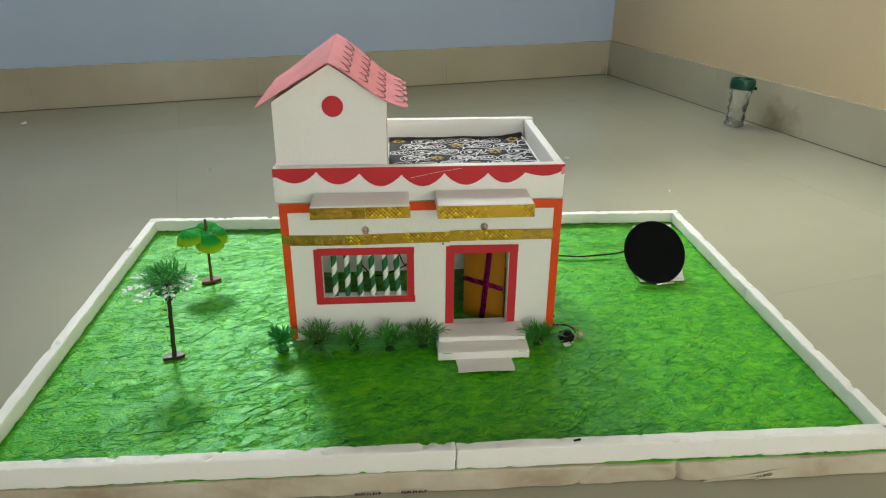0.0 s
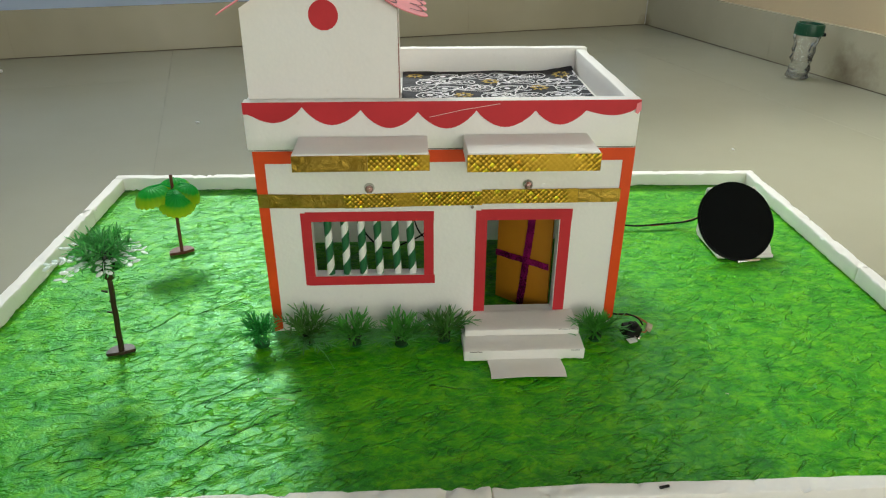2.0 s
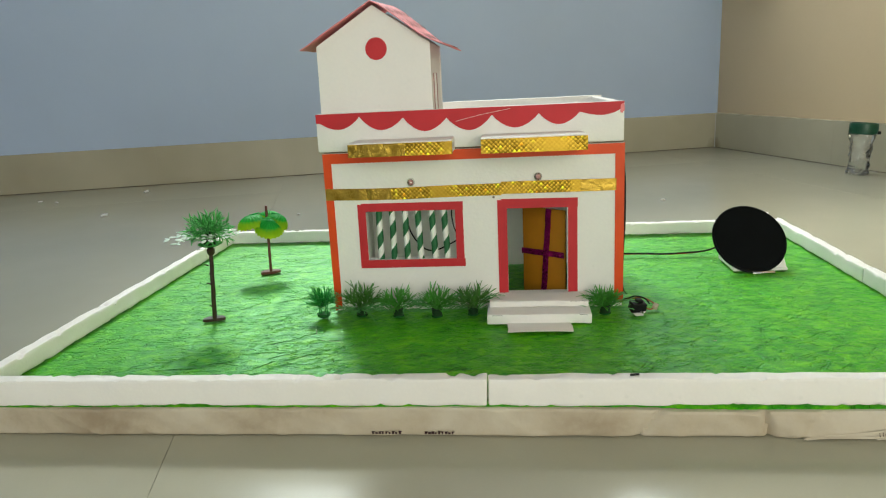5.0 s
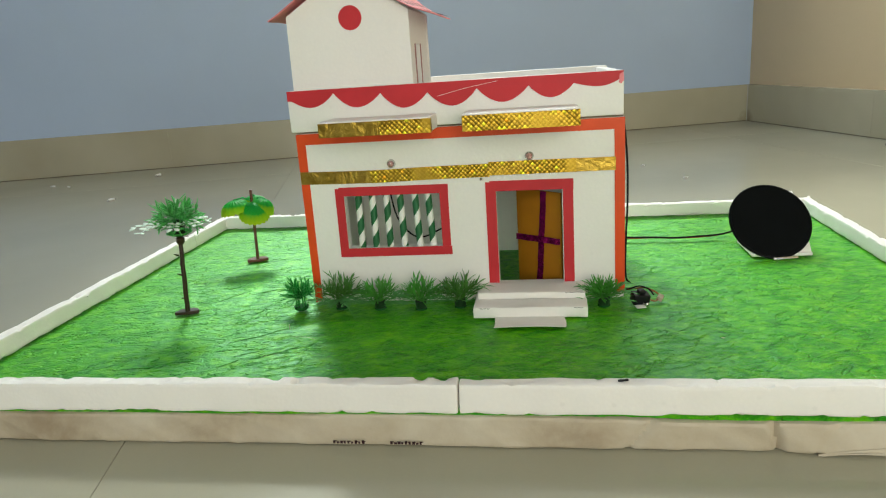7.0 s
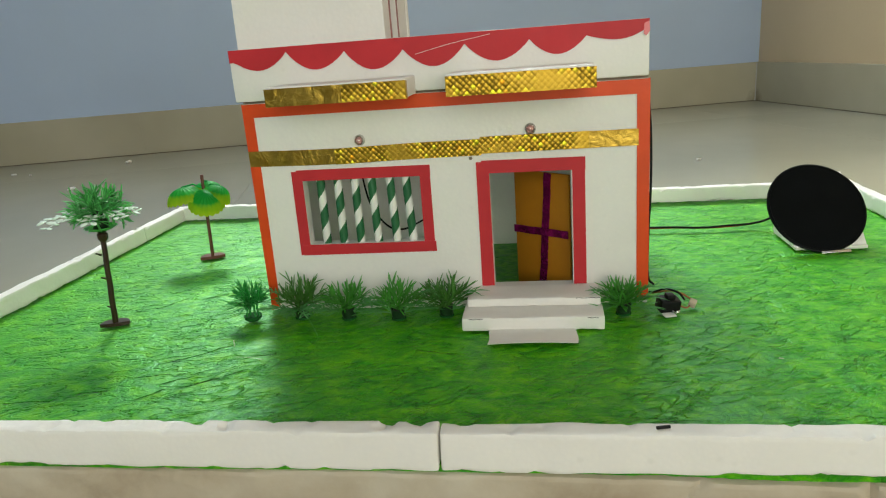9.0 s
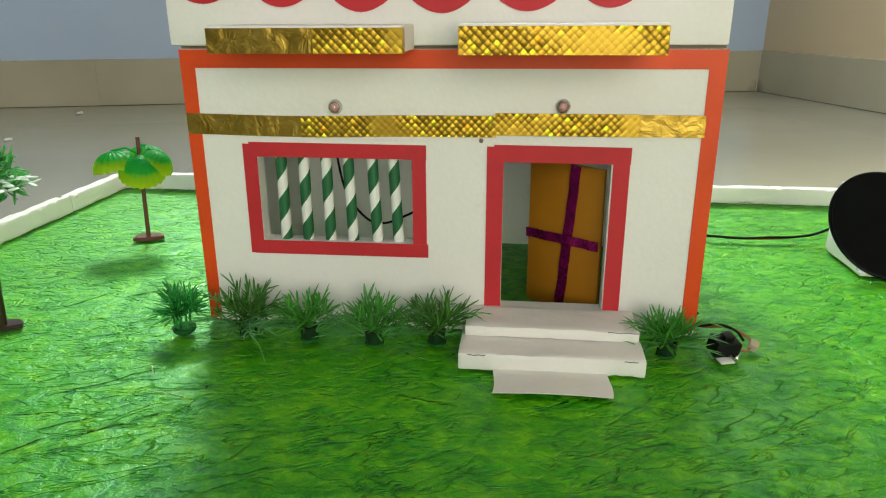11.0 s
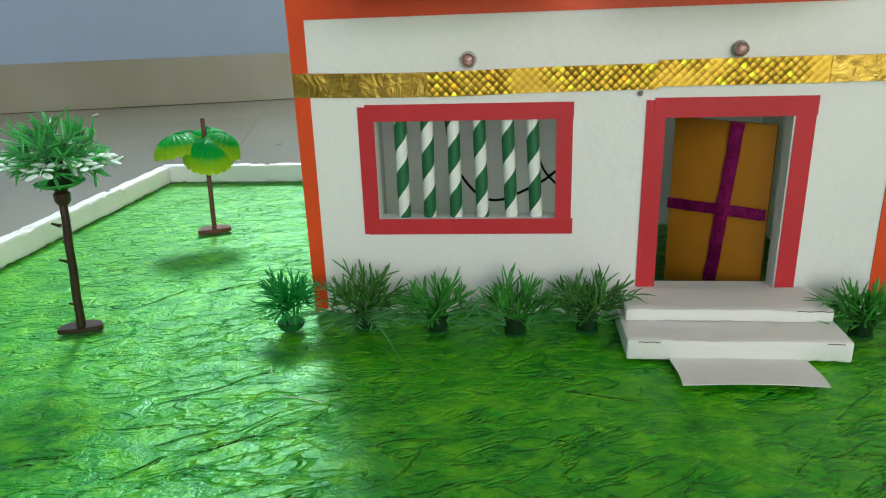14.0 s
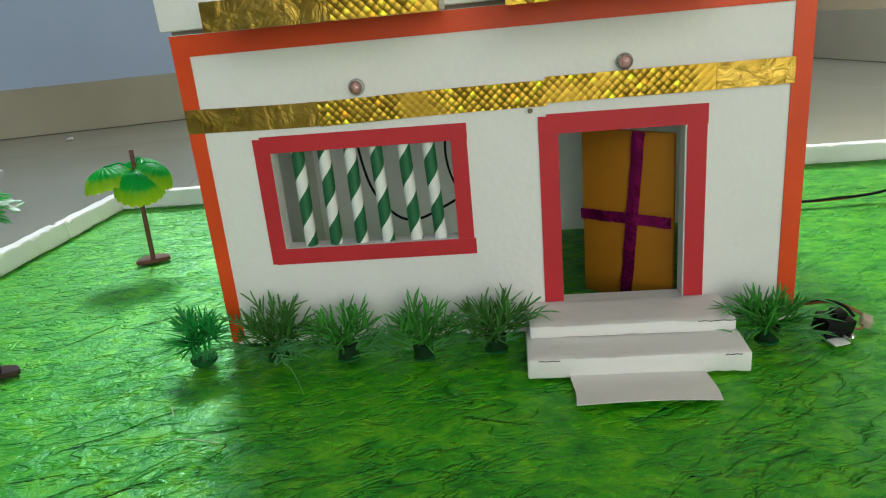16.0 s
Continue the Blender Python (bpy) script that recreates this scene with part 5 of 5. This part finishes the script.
def fan_tree():
    x, y = -0.2755, 0.1545
    t = thing("model_tree", (x, y, 0), "toy tree with umbrella of green and yellow fan leaves", "model tree")
    part("foot", half_base(x - 0.001, y + 0.002, 0.0128, 0.0095, 0.0032, 25), REDBROWN, t, "reddish brown plastic foot")
    part("trunk", tube([(x + 0.003 * k / 10, y, 0.003 + 0.0885 * k / 10) for k in range(11)], 0.0019, 9, None, 0.9), REDBROWN, t, "thin reddish brown trunk")
    for a, far, wide, deep, tilt, lift in ((-58, 0.0165, 0.0170, 0.0165, 34, -0.0070), (14, 0.0170, 0.0155, 0.0150, 28, -0.0030), (100, 0.0170, 0.0150, 0.0120, 14, 0.0), (200, 0.0215, 0.0190, 0.0150, 10, -0.0010)):
        fan_leaf((x + 0.0025, y, 0.0815 + lift), radians(a), far, wide, deep, tilt, t)


fan_tree()

# ---- solar panel on its stand ----
panel_tilt = 53.0                                        # degrees from lying flat
PM = pose(0.3248, 0.1405, 0.0348, 0, 0, 7.0) @ pose(0, 0, 0, panel_tilt, 0, 0)
panel = thing("solar_panel", (0.324, 0.128, 0.003), "round black solar panel leaning on a white foam stand", "solar panel")
R = 0.0439
part("cell_disc", turned(lathe([(R - 0.0012, -0.0012), (R, -0.0006), (R, 0.0006), (R - 0.0008, 0.0012), (R - 0.0022, 0.0012), (R - 0.0026, 0.0008), (0.001, 0.0008)], 72), PM), CELL, panel, "matt black disc with a thin raised edge")
part("terminal", turned(boxed(-0.012, 0.014, -0.0015, 0.0010, 0.0, 0.0012, bevel=0.0003), PM @ pose(0.006, -R + 0.0004, 0.0)), METAL, panel, "small bright metal tab")

stand = thing("foam_stand", (0.326, 0.16, 0.0), "white foam wedge holding the round panel on the lawn", "stand")
for x0, x1, prof in ((0.3010, 0.3120, [(0.1185, 0.0012), (0.1780, 0.0012), (0.1740, 0.0150), (0.1510, 0.0200), (0.1380, 0.0190)]), (0.3480, 0.3640, [(0.1210, 0.0012), (0.1780, 0.0012), (0.1740, 0.0200), (0.1550, 0.0260), (0.1450, 0.0250)]), (0.3030, 0.3580, [(0.1740, 0.0012), (0.1860, 0.0012), (0.1780, 0.0560), (0.1780, 0.0600), (0.1740, 0.0580)])):
    wedge = extrude_outline([(x0, y, z) for y, z in prof], (1, 0, 0), x1 - x0)
    bmesh.ops.bevel(wedge, geom=wedge.edges[:], offset=0.0010, segments=2, affect="EDGES")
    for v in wedge.verts:
        v.co += noise.noise_vector(v.co * 60) * 0.0006
    part("wedge", wedge, FOAM, stand)
part("foot", rough_box(0.3015, 0.3632, 0.1185, 0.1330, 0.0008, 0.0042, 0.001, 0.012, 0.0004, 0, 33), FOAM, stand)

# ---- wires ----
cable = thing("panel_cable", (0.24, 0.203, 0.0), "thin black and red cable lying on the lawn", "cable")
way = [(0.318, 0.190, 0.022), (0.300, 0.198, 0.009), (0.285, 0.202, 0.0042), (0.262, 0.2005, 0.0034), (0.238, 0.1985, 0.0028), (0.212, 0.2025, 0.0030), (0.185, 0.2035, 0.0034), (0.1660, 0.2050, 0.0042)]
part("black_wire", tube(smooth_line([(x, y - 0.0012, z + 0.0010) for x, y, z in way]), 0.0011, 8), BLACK, cable)
part("red_wire", tube(smooth_line([(x, y + 0.0006 + 0.0014 * math.sin(90 * x), z - 0.0002) for x, y, z in way]), 0.0008, 8), WIRE_RED, cable, "red wire")

lead = thing("wall_wire", (HX1 + 0.002, 0.03, 0.0), "thin black wire running up the model house side", "cable")
part("wire", tube(smooth_line([(0.1640, 0.030, 0.0035), (HX1 + 0.0050, 0.032, 0.012), (HX1 + 0.0052, 0.032, 0.05), (HX1 + 0.0066, 0.032, 0.085), (HX1 + 0.0062, 0.032, 0.125), (HX1 + 0.0030, 0.030, 0.160), (HX1 - 0.001, 0.030, 0.1668)]), 0.0010, 8), BLACK, lead)

inner = thing("hanging_wire", (-0.05, 0.07, 0.045), "thin black wire looping inside the model house", "cable")
part("wire", tube(smooth_line([(-0.0740, 0.066, 0.1600), (-0.0775, 0.066, 0.1100), (-0.0768, 0.066, 0.0900), (-0.0710, 0.065, 0.0680), (-0.0580, 0.065, 0.0515), (-0.0450, 0.0648, 0.0488), (-0.0300, 0.064, 0.0550), (-0.0180, 0.062, 0.0620), (-0.0040, 0.060, 0.0740)]), 0.0008, 8), BLACK, inner)
part("wire", tube(smooth_line([(-0.0190, 0.062, 0.1600), (-0.0225, 0.060, 0.1100), (-0.0240, 0.058, 0.0880), (-0.0195, 0.058, 0.0700), (-0.0100, 0.058, 0.0585)]), 0.0007, 8), BLACK, inner)

# switch with its wires beside the house corner
switch = thing("slide_switch", (0.167, -0.020, 0.001), "small black slide switch with tape and loose wires on the lawn", "switch")
M = pose(0.1668, -0.0200, 0.0066, 10, 6, 14)
bm = boxed(-0.0078, 0.0072, -0.0058, 0.0055, -0.0050, 0.0046, bevel=0.0008, m=M)
part("housing", bm, BLACK, switch, "black plastic housing")
part("slider", turned(boxed(-0.0035, 0.0030, -0.0035, 0.0030, 0.0046, 0.0082, bevel=0.0009), M), BLACK, switch, "black slider knob")
bm = boxed(-0.0080, 0.0012, -0.0108, -0.0052, -0.0050, -0.0042, bevel=0.0002)
part("plate", turned(bm, M @ pose(0, 0, 0, 0, 0, 10)), STRAW_WHITE, switch, "bent pale metal plate")
for k, (x, z, long) in enumerate(((0.0004, -0.0026, 0.0040), (0.0024, -0.0030, 0.0048), (0.0042, -0.0022, 0.0034))):
    part("terminal", turned(boxed(x, x + 0.0015, -0.0056 - long, -0.0050, z, z + 0.0009, bevel=0.0002), M), METAL, switch, "bright solder tag")
part("solder", turned(lathe([(0.0012, 0.0), (0.0015, 0.0007), (0.0009, 0.0016), (0.0002, 0.0018)], 10), M @ pose(0.0030, -0.0098, -0.0020)), METAL, switch, "blob of bright solder")
part("connector", turned(boxed(-0.0026, 0.0026, -0.0036, 0.0036, -0.0022, 0.0022, bevel=0.0007), pose(0.1855, -0.0125, 0.0036, 8, 20, -20)), WRAP, switch, "wad of pale tape")
part("wire", tube(smooth_line([(0.1865, -0.0095, 0.0045), (0.1800, -0.0070, 0.0085), (0.1725, -0.0020, 0.0100), (0.1640, 0.0050, 0.0065), (0.1590, 0.0110, 0.0040)]), 0.0008, 7), WIRE_BROWN, switch, "brown wire")
part("wire", tube(smooth_line([(0.1800, -0.0120, 0.0060), (0.1760, -0.0080, 0.0105), (0.1680, -0.0020, 0.0115), (0.1610, 0.0050, 0.0070), (0.1580, 0.0120, 0.0040)]), 0.0008, 7), BLACK, switch, "black wire")
part("wire", tube(smooth_line([(0.185, -0.012, 0.003), (0.180, -0.018, 0.0022), (0.174, -0.0165, 0.0040)]), 0.0007, 7), WIRE_BROWN, switch, "brown wire")

# loose fibres on the lawn
for k, pts in enumerate((((-0.1495, -0.0750, 0.0012), (-0.1492, -0.0756, 0.0062)), ((-0.140, -0.0945, 0.0020), (-0.129, -0.0965, 0.0026), (-0.118, -0.0985, 0.0018)), ((0.2180, -0.1035, 0.0020), (0.2204, -0.1045, 0.0022)))):
    a = Vector(pts[0])
    solo("fibre", tube(smooth_line(pts) if len(pts) > 2 else pts, (0.0004, 0.0002, 0.0004)[k], 6), FIBRE, (a.x, a.y, 0), "pale plastic fibre lying on the green lawn", "fibre", "loose fibres")
solo("dark_chip", turned(boxed(-0.0035, 0.0035, -0.0008, 0.0008, 0, 0.0014, bevel=0.0004), pose(0.1310, -0.2110, 0.0176, 0, 0, 12)), BLACK, (0.131, -0.211, 0.0176), "tiny dark chip lying on the foam rim", "chip")

# ---- things on the room floor ----
jar = thing("glass_jar", (0.870, 1.047, -0.030), "small clear jar in polythene with dark green lid on the floor", "jar")
J = Matrix.Translation((0.870, 1.047, -0.030)) @ pose(0, 0, 0, 0, 3.0, 0)
part("body", turned(lathe([(0.014, 0.0018), (0.017, 0.004), (0.018, 0.012), (0.021, 0.084), (0.0215, 0.096), (0.0200, 0.096), (0.0195, 0.083), (0.0165, 0.012), (0.012, 0.006)], 28), J), GLASS, jar, "clear glass body")
bag = lathe([(0.0240, 0.0022), (0.0255, 0.006), (0.0215, 0.015), (0.0225, 0.024), (0.0205, 0.034), (0.0235, 0.044), (0.0215, 0.054), (0.0250, 0.064), (0.0235, 0.074), (0.0275, 0.084), (0.0270, 0.094), (0.0280, 0.0985)], 56)
for v in bag.verts:
    if v.co.z > 0.003:
        fold = noise.noise(v.co * 70) + 0.5 * noise.noise(v.co * 160)
        v.co += Vector((v.co.x, v.co.y, 0)).normalized() * fold * 0.0058 + Vector((0, 0, 0.002 * noise.noise(v.co * 90)))
part("wrapper", turned(bag, J), POLYTHENE, jar, "crumpled murky polythene wrapper")
lid = lathe([(0.0282, 0.097), (0.0296, 0.099), (0.0304, 0.119), (0.0294, 0.1225), (0.0268, 0.1225), (0.0258, 0.1170), (0.001, 0.1165)], 36)
lid = part("lid", turned(lid, J), LID, jar, "dark green screw lid")
bm = bmesh.new()
for k in range(36):
    a = 2 * math.pi * k / 36
    box(bm, 0.0295, 0.0306, -0.0009, 0.0009, 0.100, 0.118, m=J @ pose(0, 0, 0, 0, 0, math.degrees(a)))
part("grip", bm, LID, lid)
part("tab", turned(boxed(0.029, 0.0365, -0.004, 0.004, 0.0965, 0.104, bevel=0.001), J @ pose(0, 0, 0, 0, 0, -15)), BLACK, lid)
for k in range(2):
    tail = ribbon(smooth_line([(-0.020 + 0.05 * k, -0.006, 0.0030), (-0.030 + 0.066 * k, -0.010 - 0.004 * k, 0.0045), (-0.038 + 0.082 * k, -0.006, 0.0022)]), 0.009, (0, 0.2, 1), 0.0005)
    part("wrapper_tail", turned(tail, Matrix.Translation((0.870, 1.047, -0.030))), POLYTHENE, jar)

rng = random.Random(9)
for x, y, s in ((-0.99, 1.15, 0.012), (-0.899, 0.79, 0.010), (-1.232, 1.036, 0.007), (-1.169, 1.015, 0.006), (-0.42, 0.738, 0.004), (0.511, 0.554, 0.004), (0.30, 0.95, 0.004), (0.36, 0.78, 0.005)):
    bm = bmesh.new()
    s *= 0.62
    bmesh.ops.create_icosphere(bm, subdivisions=2, radius=1.0)
    for v in bm.verts:
        v.co = Vector((v.co.x * s * 1.5, v.co.y * s * 0.7, max(v.co.z, -0.75) * s * 0.45)) + noise.noise_vector(v.co * 2.1 + Vector((x, y, 0))) * s * 0.35
    lo = min(v.co.z for v in bm.verts)
    turned(bm, Matrix.Translation((x, y, -0.030 - lo)) @ pose(0, 0, 0, 0, 0, rng.uniform(0, 180)))
    solo("foam_crumb", bm, FOAM, (x, y, -0.030), "white foam crumb lying on the tile floor", "foam crumb", "foam crumbs on the floor")

# pipe stub low on the cream wall, packed with rough cement
pipe = thing("wall_pipe", ROOM @ Vector((-0.03, -0.20, 0.50)), "grey wrapped pipe stub set in rough cement on the wall", "pipe")
bm = bmesh.new()
bmesh.ops.create_icosphere(bm, subdivisions=4, radius=1.0)
for v in bm.verts:
    v.co = Vector((v.co.x * 0.016, v.co.y * 0.052, v.co.z * 0.060)) + noise.noise_vector(v.co * 3.2) * 0.014
    v.co.x = min(v.co.x, 0.004)
part("cement_patch", turned(bm, ROOM @ Matrix.Translation((-0.004, -0.300, 0.528))), CEMENT, pipe, "rough grey cement patch")
pts = smooth_line([(-0.018, -0.285, 0.535), (-0.045, -0.235, 0.522), (-0.052, -0.170, 0.518), (-0.045, -0.110, 0.530), (-0.040, -0.060, 0.570), (-0.040, -0.040, 0.640), (-0.040, -0.040, 0.76)], 6)
bm = tube(pts, 0.025, 18)
for v in bm.verts:
    v.co += noise.noise_vector(v.co * 28) * 0.006
part("wrapped_pipe", turned(bm, ROOM), PIPE, pipe, "pipe elbow in crumpled wrapping")
for k, y in enumerate((-0.243, -0.135)):
    part("tie", turned(lathe([(0.0265, -0.004), (0.0280, 0), (0.0265, 0.004)], 18), ROOM @ Matrix.Translation((-0.043 - 0.006 * k, y, 0.522)) @ pose(0, 0, 0, 90, 0, 10)), CEMENT, pipe)

# ---- floor tiles, each a piece ----
TILE, GAP, X0, Y0 = 1.2, 0.0003, -1.470, -1.55
tile_meshes = {}


def floor_tile(x0, x1, y0, y1):
    key = (round(x1 - x0, 4), round(y1 - y0, 4))
    if key not in tile_meshes:
        w, d = key[0] / 2 - GAP, key[1] / 2 - GAP
        tile_meshes[key] = mesh_of("tile", boxed(-w, w, -d, d, -0.006, 0.0), FLOOR, Vector((0, 0, 0)), False)
    ob = new("tile", tile_meshes[key])
    ob.parent = floor
    ob.matrix_basis = ROOM @ Matrix.Translation(((x0 + x1) / 2, (y0 + y1) / 2, 0))


def cuts(lo, hi, start, step):
    k = math.ceil((lo - start) / step)
    out = [lo]
    while start + k * step < hi:
        if start + k * step > lo:
            out.append(start + k * step)
        k += 1
    return out + [hi]


for a, b in zip(cuts(-ROOM_W, 0, X0, TILE), cuts(-ROOM_W, 0, X0, TILE)[1:]):
    for c, d in zip(cuts(-ROOM_D, 0, Y0, TILE), cuts(-ROOM_D, 0, Y0, TILE)[1:]):
        floor_tile(a, b, c, d)
